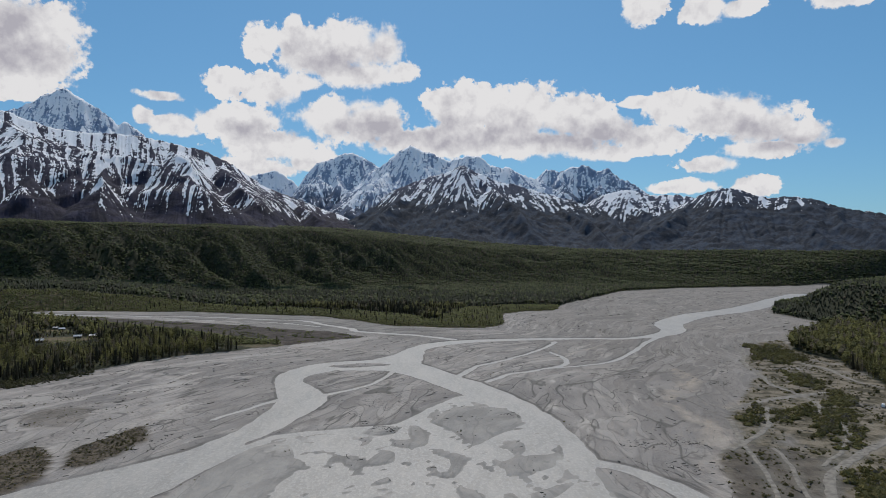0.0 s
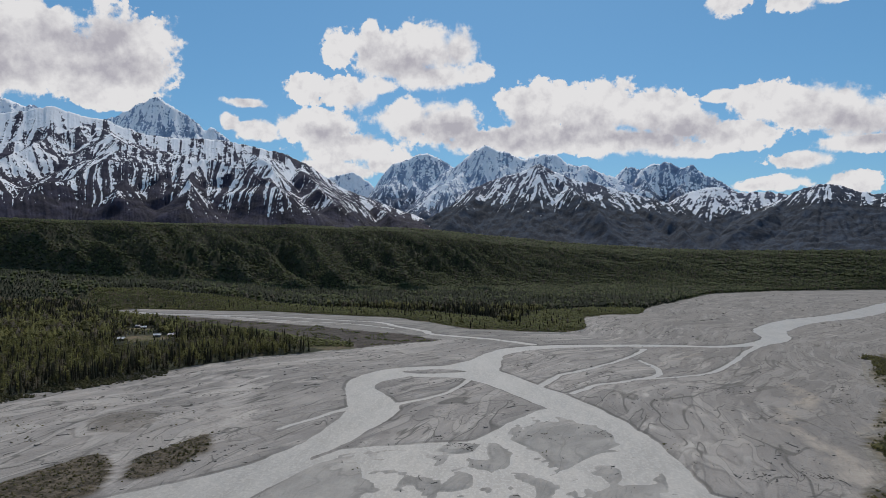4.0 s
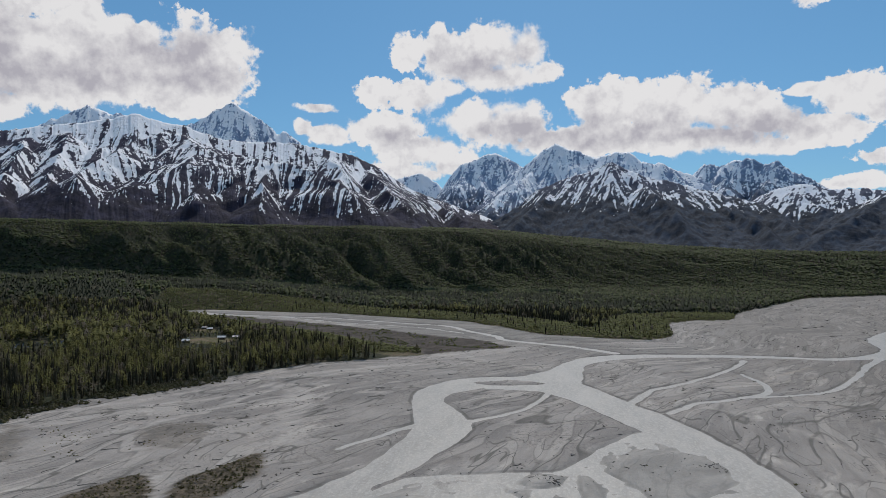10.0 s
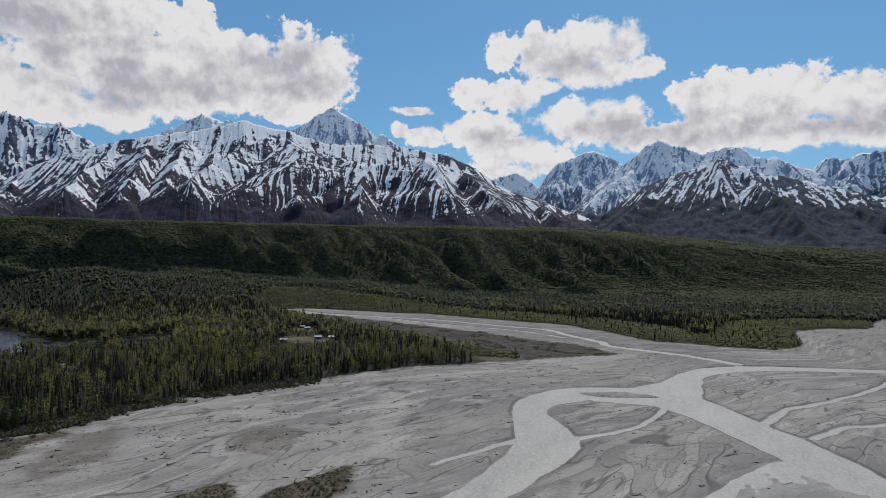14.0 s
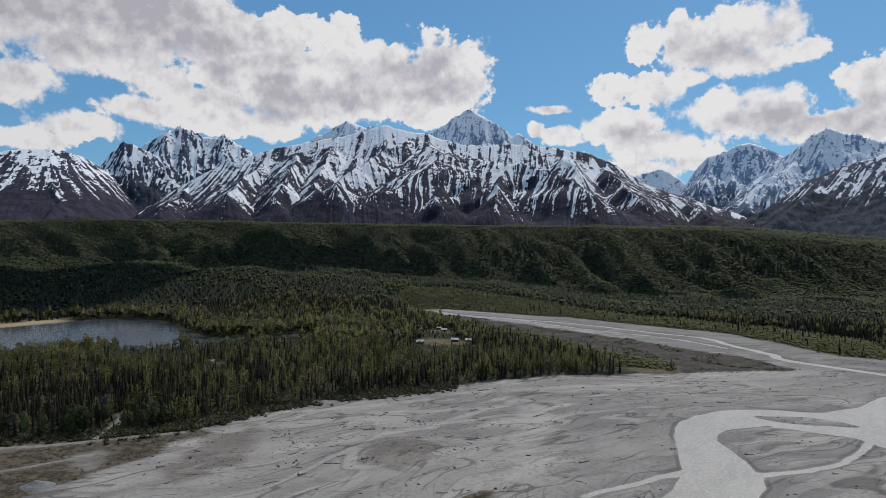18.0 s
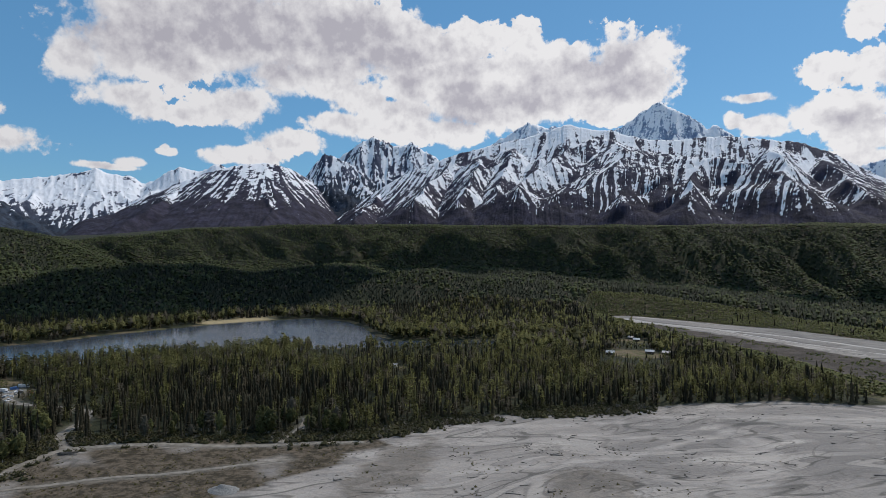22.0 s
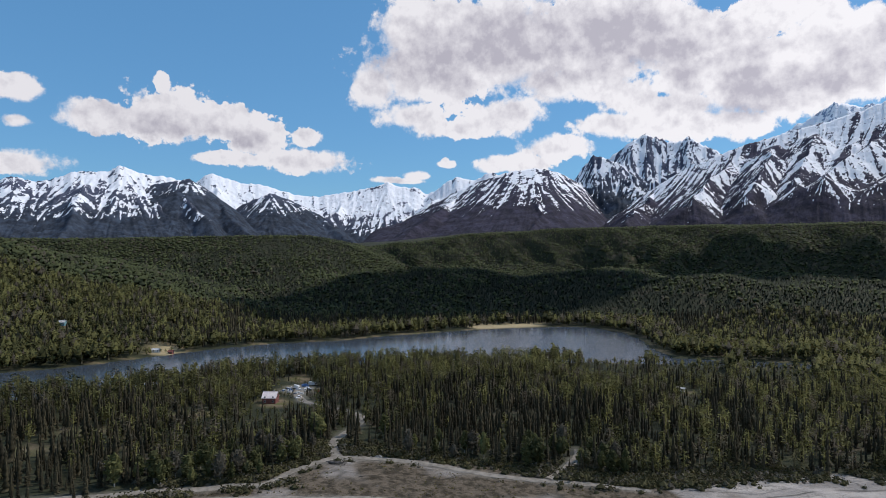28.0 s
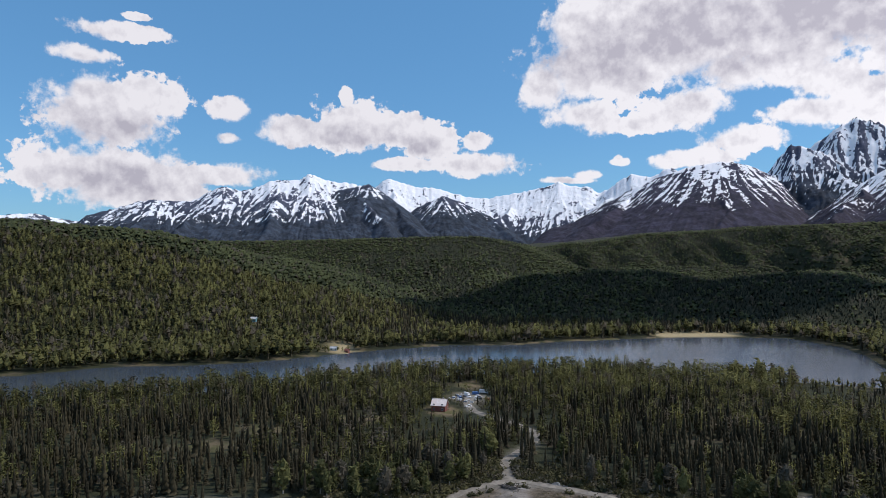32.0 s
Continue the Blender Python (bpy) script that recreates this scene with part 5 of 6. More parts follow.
def leafy_share(x, y):
    """How much of the wood is birch and aspen, from place to place."""
    az, r = polar(x, y)
    share = 0.36 + 0.66 * fractal(x / 130, y / 130, 3, 71)
    share = share + 0.55 * step(az, 86, 98) * step(r, 620, 720)          # the sunny hill over the lake
    share = share - 0.26 * step(r, 950, 1050) * step(-r, -1500, -1380) * step(-az, -80, -60)
    share = share + 0.7 * step(x, 290, 310) * step(-y, -1000, -900)             # young growth beside the sandy flats
    share = share - 0.18 * step(az, 84, 94) * (1 - step(r, 480, 600))
    shore, _ = off_line(x, y, LAKE)
    share = share + 0.5 * (1 - step(shore, 10, 38))                          # birches round the lake
    edge, _ = off_line(x, y, BANK_HOME)
    share = share - 0.13 * (1 - step(r, 400, 520))
    share = share + 0.6 * (1 - step(np.hypot((x + 560) / 120, (y - 640) / 110), 0.7, 1.0))
    share = share + np.where((r > 1350) & (az > -12) & (az < 80), 0.30 + 0.7 * (ravines(x, y) - 0.5), 0.0)
    share = share + 0.5 * step(r, 1300, 1450) * step(-az, -26, -8)
    share = share + 0.14 * step(-r, -700, -600) + 0.2 * step(r, 440, 560) * step(-r, -700, -600)
    return np.clip(share, 0.05, 0.92)


NEAR_TREES = []


def plant(zone, r0, r1, gap, detail, seed, size=1.0, a0=-64.0, a1=132.0):
    x, y, rng = scatter(r0, r1, gap, seed, a0, a1)
    thin = fractal(x / 45, y / 45, 3, 81) + 0.5 * rng.uniform(-1, 1, len(x))
    keep = thin > (-0.40 if detail == 2 else -0.7)
    x, y = x[keep], y[keep]
    if detail == 0:                                  # behind the rims the wood may be thinner
        ground = ground_at(x, y) + 24
        seen = np.zeros(len(x), bool)
        for ex, ey, ez in ((0, 0, 103), (-60, 150, 99), (-146, 189, 99)):
            clear = np.ones(len(x), bool)
            for s in np.linspace(0.35, 0.98, 26):
                clear &= ground_at(ex + (x - ex) * s, ey + (y - ey) * s) + 5 < ez + (ground - ez) * s
            seen |= clear
        keep = seen | (rng.uniform(0, 1, len(x)) < 0.12)
        x, y = x[keep], y[keep]
    new_growth = young_wood(x, y)
    keep = ~new_growth | (rng.uniform(0, 1, len(x)) < 0.10)
    x, y = x[keep], y[keep]
    leafy = rng.uniform(0, 1, len(x)) < leafy_share(x, y)
    z = ground_at(x, y) - 0.2
    az, r = polar(x, y)
    young = young_wood(x, y) * 0.8
    low = np.ones(len(x))
    for cx, cy, rad in CLEARINGS[:7] + [(-612, 490, 26), (-585, 550, 26), (-550, 610, 26)]:                                              # open outlook from the clearings to the river
        ux, uy = -90 - cx, 150 - cy
        l = math.hypot(ux, uy)
        along, across = ((x - cx) * ux + (y - cy) * uy) / l, np.abs((x - cx) * uy - (y - cy) * ux) / l
        low = np.where((along > 0) & (along < rad + 66) & (across < rad), 0.42, low)
    for kind, pick, shape in (("spruce_forest", ~leafy, spruce_shape), ("birch_forest", leafy, birch_shape)):
        n = pick.sum()
        if not n:
            continue
        spruce = kind[0] == "s"
        tall = size * (rng.uniform(6.0, 16.0, n) if spruce else rng.uniform(7.5, 14.5, n)) * (0.8 + 0.3 * rng.uniform(0, 1, n)) * (1 - 0.38 * young[pick]) * low[pick]
        if not spruce:
            shore, _ = off_line(x[pick], y[pick], LAKE)
            tall = tall * (1.22 - 0.22 * step(shore, 25, 70))
        wide = rng.uniform(0.75, 1.25, n) * ((1.0 if detail else 1.6) if spruce else (1.2, 1.5, 1.65)[2 - detail])
        px, py, pz = x[pick], y[pick], z[pick]
        if detail == 2:
            edge, _ = off_line(px, py, BANK_HOME)
            lone = (edge < 26) & (py > 95) & (py < 345)
            lone &= np.cumsum(lone) <= (280 if spruce else 130)
            NEAR_TREES.extend((spruce, *row) for row in zip(px[lone], py[lone], pz[lone], tall[lone], wide[lone]))
            px, py, pz, tall, wide = px[~lone], py[~lone], pz[~lone], tall[~lone], wide[~lone]
        shapes = [shape(detail, np.random.RandomState(seed * 7 + k)) for k in range(6)]
        soft = not detail or not spruce                  # leafy crowns are lit as rounded masses
        v, f, tint, normals = place_many(shapes, px, py, pz, tall, wide, rng, lie_of_land(px, py) if soft else None)
        words = ("dark narrow spruce trees " if spruce else "light green young birch and aspen trees ") + zone
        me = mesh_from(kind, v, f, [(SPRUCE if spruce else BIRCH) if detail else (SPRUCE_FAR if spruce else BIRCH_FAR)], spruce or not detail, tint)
        if soft:
            me.normals_split_custom_set_from_vertices(normals / np.linalg.norm(normals, axis=1)[:, None])
        tagged(new(kind, me), words, "forest", kind="stuff")


plant("between the river bank and the lake", 200, 640, 4.4, 2, 1)
plant("round the lake and on the near hills", 640, 1000, 5.6, 1, 2, 1.05)
plant("on the valley slopes", 1000, 1450, 5.9, 0, 3, 0.76)
plant("on the far bluffs", 1450, 2250, 6.4, 0, 4, 0.64, -42, 112)
plant("at the far head of the valley", 2250, 3050, 9.6, 0, 5, 0.95, -42, 14)


def plant_young():
    x, y, rng = scatter(560, 1330, 2.7, 6, -30, 45)
    keep = young_wood(x, y) & (rng.uniform(0, 1, len(x)) < 0.85)
    x, y = x[keep], y[keep]
    v, f, tint, normals = place_many([birch_shape(0, np.random.RandomState(60 + k)) for k in range(5)], x, y, ground_at(x, y) - 0.2, rng.uniform(1.1, 2.8, len(x)), rng.uniform(2.0, 3.2, len(x)), rng, lie_of_land(x, y))
    me = mesh_from("alder_thicket", v, f, [ALDER], True, tint)
    me.normals_split_custom_set_from_vertices(normals / np.linalg.norm(normals, axis=1)[:, None])
    tagged(new("alder_thicket", me), "bright yellow-green young alder and willow thicket on the banks", "thicket", kind="stuff")


plant_young()


# ---- single trees along the near bank ----
def spruce_one(seed):
    """Trunk and crown of a spruce one unit tall: whorls of drooping boughs round a thin core."""
    rng = np.random.RandomState(seed)
    v, f = lathe([(0.014, 0.0), (0.012, 0.3), (0.006, 0.8)], 6, rng, 0.05)
    trunk = mesh_from("trunk", v, f, [BARK])
    v, f = lathe([(0.05, 0.10), (0.065, 0.25), (0.045, 0.6), (0.015, 0.9)], 6, rng, 0.2)
    verts, faces = [tuple(q) for q in v], [tuple(q) for q in f]
    for k in range(13):
        h = 0.08 + 0.86 * k / 13 + rng.uniform(-0.01, 0.01)
        wide = 0.125 * (1 - 0.93 * k / 13) * rng.uniform(0.8, 1.15) + 0.01
        n = 8 if k < 8 else 5
        for i in range(n):
            if rng.uniform() < 0.12:
                continue
            a = 2 * math.pi * (i + rng.uniform(-0.3, 0.3) + 0.4 * k) / n
            l, c, s = wide * rng.uniform(0.75, 1.2), math.cos(a), math.sin(a)
            w = l * 0.34
            b = len(verts)
            verts += [(0, 0, h + 0.02), (c * l * 0.6 - s * w, s * l * 0.6 + c * w, h - l * 0.15), (c * l, s * l, h - l * 0.45), (c * l * 0.6 + s * w, s * l * 0.6 - c * w, h - l * 0.15)]
            faces += [(b, b + 1, b + 2), (b, b + 2, b + 3)]
    return trunk, mesh_from("crown", verts, faces, [SPRUCE_ONE], False)


def birch_one(seed):
    rng = np.random.RandomState(seed)
    bm = bmesh.new()
    bmesh.ops.create_cone(bm, cap_ends=True, segments=7, radius1=0.016, radius2=0.005, depth=0.85, matrix=Matrix.Translation((0, 0, 0.425)))
    for k in range(6):
        m = Matrix.Translation((0, 0, 0.28 + 0.08 * k)) @ Matrix.Rotation(k * 2.4, 4, "Z") @ Matrix.Rotation(0.75, 4, "Y") @ Matrix.Translation((0, 0, 0.1))
        bmesh.ops.create_cone(bm, cap_ends=True, segments=5, radius1=0.007, radius2=0.002, depth=0.2, matrix=m)
    trunk = bpy.data.meshes.new("trunk")
    bm.to_mesh(trunk)
    bm.free()
    trunk.materials.append(PALE_BARK)
    v, f = birch_near(rng, 110)
    cv, cf = lathe([(0.03, 0.18), (0.12, 0.38), (0.14, 0.60), (0.07, 0.86)], 6, rng, 0.4)
    return trunk, mesh_from("crown", np.concatenate([cv, np.array(v)]), np.concatenate([cf, np.array(f) + len(cv)]), [BIRCH_ONE], False)


def plant_single():
    rng = random.Random(9)
    kinds = {True: [spruce_one(200 + k) for k in range(5)], False: [birch_one(300 + k) for k in range(5)]}
    for spruce, x, y, z, tall, wide in NEAR_TREES:
        trunk, crown = kinds[spruce][rng.randrange(5)]
        size = "tall" if tall > 11 else "middle-sized" if tall > 8.5 else "low"
        e = new("spruce_tree" if spruce else "birch_tree")
        e.empty_display_size = 1
        e.matrix_basis = pose(x, y, z, 0, 0, rng.uniform(0, 360)) @ Matrix.Diagonal((tall * wide, tall * wide, tall, 1))
        tagged(e, f"{size} dark narrow spruce at the forest edge" if spruce else f"{size} fresh green birch at the forest edge", "tree", "spruces along the bank" if spruce else "birches along the bank")
        for name, me in (("trunk", trunk), ("crown", crown)):
            o = new(name, me)
            o.parent = e


plant_single()


# ---- willow bushes on the banks and bars ----
def bush_shape(seed, n=26):
    rng = np.random.RandomState(seed)
    v, f = clumps(n, rng, lambda q: np.array((q[0] * 0.62, q[1] * 0.62, 0.42 + 0.42 * q[2])), 0.125, 1.4)
    cv, cf = lathe([(0.34, 0.05), (0.30, 0.42)], 5, rng, 0.45)
    cv[:, 2] *= 0.62
    return np.concatenate([cv, np.array(v)]), np.concatenate([cf, np.array(f) + len(cv)])


def bush_things():
    rng = random.Random(31)
    kinds = []
    for k in range(5):
        v, f = bush_shape(400 + k, 44)
        leaves = mesh_from("foliage", v, f, [TWIGS], False)
        bm = bmesh.new()
        for i in range(6):
            m = Matrix.Rotation(i * 1.05, 4, "Z") @ Matrix.Rotation(0.35, 4, "Y") @ Matrix.Translation((0, 0, 0.4))
            bmesh.ops.create_cone(bm, cap_ends=True, segments=4, radius1=0.03, radius2=0.01, depth=0.8, matrix=m)
        stems = bpy.data.meshes.new("stems")
        bm.to_mesh(stems)
        bm.free()
        stems.materials.append(BARK)
        kinds.append((stems, leaves))
    spots = []
    for p, q in zip(BANK_HOME[1:9], BANK_HOME[2:10]):
        n = max(2, int(math.hypot(q[0] - p[0], q[1] - p[1]) / 1.6))
        for i in range(n):
            s = (i + rng.random()) / n
            nx, ny = q[1] - p[1], p[0] - q[0]
            l = math.hypot(nx, ny)
            o = rng.uniform(-2.5, 3.5)
            spots.append((p[0] + s * (q[0] - p[0]) + nx / l * o, p[1] + s * (q[1] - p[1]) + ny / l * o, rng.uniform(1.6, 3.4), "brown-green willow bush at the forest edge"))
    for k in range(90):
        spots.append((rng.uniform(185, 330), rng.uniform(300, 640), rng.uniform(1.5, 3.6), "green willow bush on sandy ground"))
    for k in range(30):
        spots.append((rng.gauss(-166, 6), rng.gauss(330, 16), rng.uniform(0.7, 1.6), "low willow bush on a brown river bar"))
    roads = [off_line(np.array([s[0] for s in spots]), np.array([s[1] for s in spots]), line) for line in ROADS]
    for i, (x, y, s, label) in enumerate(spots):
        if any(d[i] < w[i] + 1.4 for d, w in roads) or (label[0] == "g" and not inside(np.array([x]), np.array([y]), SCRUB_RIGHT)[0]):
            continue
        stems, leaves = kinds[rng.randrange(5)]
        e = new("willow_bush")
        e.empty_display_size = 0.5
        e.matrix_basis = pose(x, y, at_ground(x, y) - 0.05, 0, 0, rng.uniform(0, 360)) @ Matrix.Diagonal((s * rng.uniform(0.9, 1.5), s * rng.uniform(0.9, 1.5), s, 1))
        tagged(e, label, "bush", "willow bushes on the banks")
        for name, me in (("stems", stems), ("foliage", leaves)):
            o = new(name, me)
            o.parent = e


def at_ground(x, y):
    return float(ground_at(np.array([float(x)]), np.array([float(y)]))[0])


bush_things()


def scatter_scrub():
    """Low growth that nobody could count, on bars and waste ground."""
    rng = np.random.RandomState(12)

    def sow(x, y, keep, low, high, material, label, leaves=9, gap=0.7):
        for line in ROADS:
            d, w = off_line(x, y, line)
            keep = keep & (d > w + gap)
        keep = keep & (ground_at(x, y) > -0.15)
        x, y = x[keep], y[keep]
        tall = rng.uniform(low, high, len(x)) * np.where(rng.uniform(0, 1, len(x)) < 0.12, 1.6, 1.0)
        v, f, tint, _ = place_many([bush_shape(500 + k, leaves) for k in range(5)], x, y, ground_at(x, y) - 0.05, tall, rng.uniform(1.0, 1.9, len(x)), rng)
        tagged(new("scrub", mesh_from("scrub", v, f, [material], False, tint)), label, "scrub", kind="stuff")

    n = 15000
    x, y = rng.uniform(-430, -190, n), rng.uniform(40, 470, n)
    weedy = np.minimum(np.hypot((x + 290) / 40, (y - 350) / 40), np.hypot((x + 230) / 40, (y - 400) / 50)) < 1
    clump = fractal(x / 22, y / 22, 4, 51)
    sow(x, y, inside(x, y, RIVER) & ((inside(x, y, SCRUB_HOME) & (clump > -0.10)) | (weedy & (clump > 0.16) & (rng.uniform(0, 1, n) < 0.5))), 0.25, 0.8, TWIGS, "low olive and brown scrub on grey gravel")
    n = 14000
    x, y = rng.uniform(120, 400, n), rng.uniform(200, 760, n)
    thick = np.zeros(n, bool)
    for ring in THICKETS:
        thick |= inside(x + 8 * fractal(x / 14, y / 14, 3, 54), y + 8 * fractal(x / 14, y / 14, 3, 55), ring)
    loose = inside(x, y, SCRUB_RIGHT) & (fractal(x / 24, y / 24, 4, 51) > 0.0)
    sow(x, y, inside(x, y, RIVER) & loose & ~thick, 0.5, 1.6, TWIGS, "low brown scrub on sandy flats")
    x, y = rng.uniform(165, 380, 2 * n), rng.uniform(250, 730, 2 * n)
    thick = np.zeros(2 * n, bool)
    for ring in THICKETS:
        thick |= inside(x + 8 * fractal(x / 14, y / 14, 3, 54), y + 8 * fractal(x / 14, y / 14, 3, 55), ring)
    sow(x, y, thick & (fractal(x / 18, y / 18, 3, 58) > -0.22), 1.2, 3.2, WILLOW, "dense olive-green willow thickets between sandy tracks", 10, 0.3)
    x, y = rng.uniform(-260, 240, n), rng.uniform(230, 680, n)
    x[:2500], y[:2500] = rng.uniform(-230, -155, 2500), rng.uniform(240, 365, 2500)
    bar = inside(x, y, BARS[0]) | inside(x, y, BARS[1])
    sow(x, y, bar | (fractal(x / 30, y / 30, 4, 51) > 0.55), 0.3, 0.9, TWIGS, "low brown tufts on river bars")
    x, y = rng.uniform(-600, -80, n), rng.uniform(650, 960, n)
    sow(x, y, inside(x, y, BAR) & (fractal(x / 30, y / 30, 4, 93) > 0.12), 0.6, 2.0, ALDER, "sparse yellow-green bushes on a brown gravel bar", 6)
    # hedge of willows where the wood meets the open ground
    at = np.array(bend(BANK_HOME[:14], 60))
    k = rng.randint(0, len(at), 6800)
    x, y = at[k, 0] + rng.normal(0, 5.5, len(k)), at[k, 1] + rng.normal(0, 5.5, len(k))
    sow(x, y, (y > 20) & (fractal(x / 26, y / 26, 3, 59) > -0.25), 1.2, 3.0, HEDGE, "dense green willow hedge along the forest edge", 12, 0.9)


scatter_scrub()


def scatter_litter():
    """Stranded sticks and sods along the old courses."""
    rng = np.random.RandomState(44)
    n = 30000
    x, y = rng.uniform(-400, 330, n), rng.uniform(200, 820, n)
    x[:9000], y[:9000] = rng.uniform(100, 900, 9000), rng.uniform(700, 1700, 9000)
    keep = inside(x, y, RIVER) & (ground_at(x, y) > -0.1)
    keep &= (np.abs(fractal(x / 60, y / 60, 3, 91)) < 0.035) | (fractal(x / 45, y / 45, 3, 92) > 0.42)
    keep &= rng.uniform(0, 1, n) < 0.75
    x, y = x[keep], y[keep]
    for cx, cy in ((128, 529), (156, 519), (105, 338), (131, 344), (117, 304), (142, 596), (217, 500), (45, 400), (50, 345), (-30, 362), (-280, 400), (-255, 430)):
        x, y = np.append(x, cx + rng.normal(0, 6, 34)), np.append(y, cy + rng.normal(0, 4, 34))
    shapes = []
    for k in range(5):
        v, f = lathe([(0.5, 0.0), (0.32, 0.6)], 5, np.random.RandomState(800 + k), 0.5)
        v[:, 0] *= 3.4 - 0.5 * k
        v[:, 1] *= 0.6
        shapes.append((v, f))
    tall = rng.uniform(0.15, 0.45, len(x)) * np.where(y > 820, 2.0, 1.0)
    v, f, tint, _ = place_many(shapes, x, y, ground_at(x, y) - 0.05, tall, rng.uniform(1.2, 4.0, len(x)), rng)
    tagged(new("driftwood_litter", mesh_from("driftwood_litter", v, f, [WET_WOOD], False)), "dark stranded sticks and sods on the silt", "driftwood", kind="stuff")


scatter_litter()


# ---- things: materials ----
LOGS = plain("red_brown_log_wall", (0.15, 0.045, 0.035), (0.22, 0.08, 0.06), 1.2)
DARK_LOGS = plain("dark_log_wall", (0.05, 0.035, 0.025), (0.10, 0.07, 0.05), 1.2)
PALE_METAL = plain("pale_sheet_roof", (0.70, 0.60, 0.55), (0.82, 0.72, 0.67), 0.5, 0.45)
GREY_METAL = plain("grey_sheet_roof", (0.40, 0.40, 0.40), (0.56, 0.56, 0.56), 0.5, 0.5)
TEAL_WALL = plain("teal_board_wall", (0.10, 0.22, 0.26), (0.14, 0.28, 0.32), 1.0)
WHITE_WALL = plain("white_board_wall", (0.66, 0.66, 0.64), (0.76, 0.76, 0.74), 1.0)
GLASS = plain("dark_window_glass", (0.02, 0.025, 0.03), (0.03, 0.035, 0.04), 1.0, 0.08)
TRIM = plain("painted_trim", (0.5, 0.5, 0.48), (0.6, 0.6, 0.58), 1.0)
STONE = plain("grey_stone", (0.16, 0.16, 0.155), (0.28, 0.28, 0.27), 0.8)
BLUE_PAINT = plain("blue_paint", (0.05, 0.12, 0.30), (0.07, 0.16, 0.36), 1.0, 0.35)
WHITE_PAINT = plain("white_paint", (0.72, 0.72, 0.72), (0.8, 0.8, 0.8), 1.0, 0.35)
RED_PAINT = plain("red_paint", (0.30, 0.05, 0.04), (0.36, 0.07, 0.05), 1.0, 0.35)
RUBBER = plain("black_rubber", (0.02, 0.02, 0.02), (0.03, 0.03, 0.03), 2.0, 0.9)
DRIFTWOOD = plain("weathered_driftwood", (0.06, 0.052, 0.045), (0.17, 0.155, 0.14), 0.7)
GRAVEL = plain("loose_grey_gravel", (0.12, 0.12, 0.115), (0.24, 0.235, 0.225), 1.6)


def root(name, x, y, turn, label, category, group="", lift=0.0):
    e = new(name)
    e.empty_display_size = 0.5
    e.matrix_basis = pose(x, y, at_ground(x, y) + lift, 0, 0, turn)
    return tagged(e, label, category, group)


def box_into(bm, cx, cy, cz, sx, sy, sz, bevel=0.0):
    made = bmesh.ops.create_cube(bm, size=1.0)["verts"]
    for v in made:
        v.co = Vector((v.co.x * sx + cx, v.co.y * sy + cy, v.co.z * sz + cz))
    if bevel:
        edges = list({e for v in made for e in v.link_edges})
        bmesh.ops.bevel(bm, geom=edges, offset=bevel, segments=2, affect="EDGES")


def box(cx, cy, cz, sx, sy, sz, bevel=0.0):
    bm = bmesh.new()
    box_into(bm, cx, cy, cz, sx, sy, sz, bevel)
    return bm


# ---- cabins, lodge and sheds ----
def roof_slab(length, half, rise, eaves, thick, side):
    """One slope of a gable roof, from the ridge out past the wall."""
    bm = bmesh.new()
    out = half + eaves
    low = -rise * eaves / half
    l = length / 2 + eaves
    pts = []
    for dz in (0.0, thick):
        pts += [bm.verts.new((-l, 0, rise + dz)), bm.verts.new((l, 0, rise + dz)), bm.verts.new((l, side * out, low + dz)), bm.verts.new((-l, side * out, low + dz))]
    a, b = pts[:4], pts[4:]
    bm.faces.new(a)
    bm.faces.new(b[::-1])
    for i in range(4):
        j = (i + 1) % 4
        bm.faces.new((a[i], b[i], b[j], a[j]))
    for k in range(1, 8):          # standing seams
        s = -l + 2 * l * k / 8
        box_into(bm, s, side * out / 2, (rise + low) / 2 + thick + 0.03, 0.05, math.hypot(out, rise - low) * 0.96, 0.07)
        seam = list(bm.verts)[-8:]
        tilt = Matrix.Rotation(-side * math.atan2(rise - low, out), 4, "X")
        mid = Vector((s, side * out / 2, (rise + low) / 2 + thick + 0.03))
        for v in seam:
            v.co = mid + tilt @ (v.co - mid)
    bmesh.ops.recalc_face_normals(bm, faces=bm.faces)
    return bm


def gable_body(length, half, tall, rise):
    bm = bmesh.new()
    l = length / 2
    ends = []
    for x in (-l, l):
        ends.append([bm.verts.new((x, y, z)) for y, z in ((-half, -0.6), (half, -0.6), (half, tall), (0, tall + rise), (-half, tall))])
    bm.faces.new(ends[0][::-1])
    bm.faces.new(ends[1])
    for i in range(5):
        j = (i + 1) % 5
        bm.faces.new((ends[0][i], ends[0][j], ends[1][j], ends[1][i]))
    bmesh.ops.recalc_face_normals(bm, faces=bm.faces)
    return bm


def window_into(parent, x, y, z, w, h, along_x):
    sx, sy = (w, 0.10) if along_x else (0.10, w)
    f = part("window", box(x, y, z, sx + (0.2 if along_x else 0), sy + (0 if along_x else 0.2), h + 0.2, 0.02), TRIM, parent)
    part("pane", box(x + (0 if along_x else math.copysign(0.04, x)), y + (math.copysign(0.04, y) if along_x else 0), z, sx, sy, h), GLASS, f, "dark window glass")
    return f


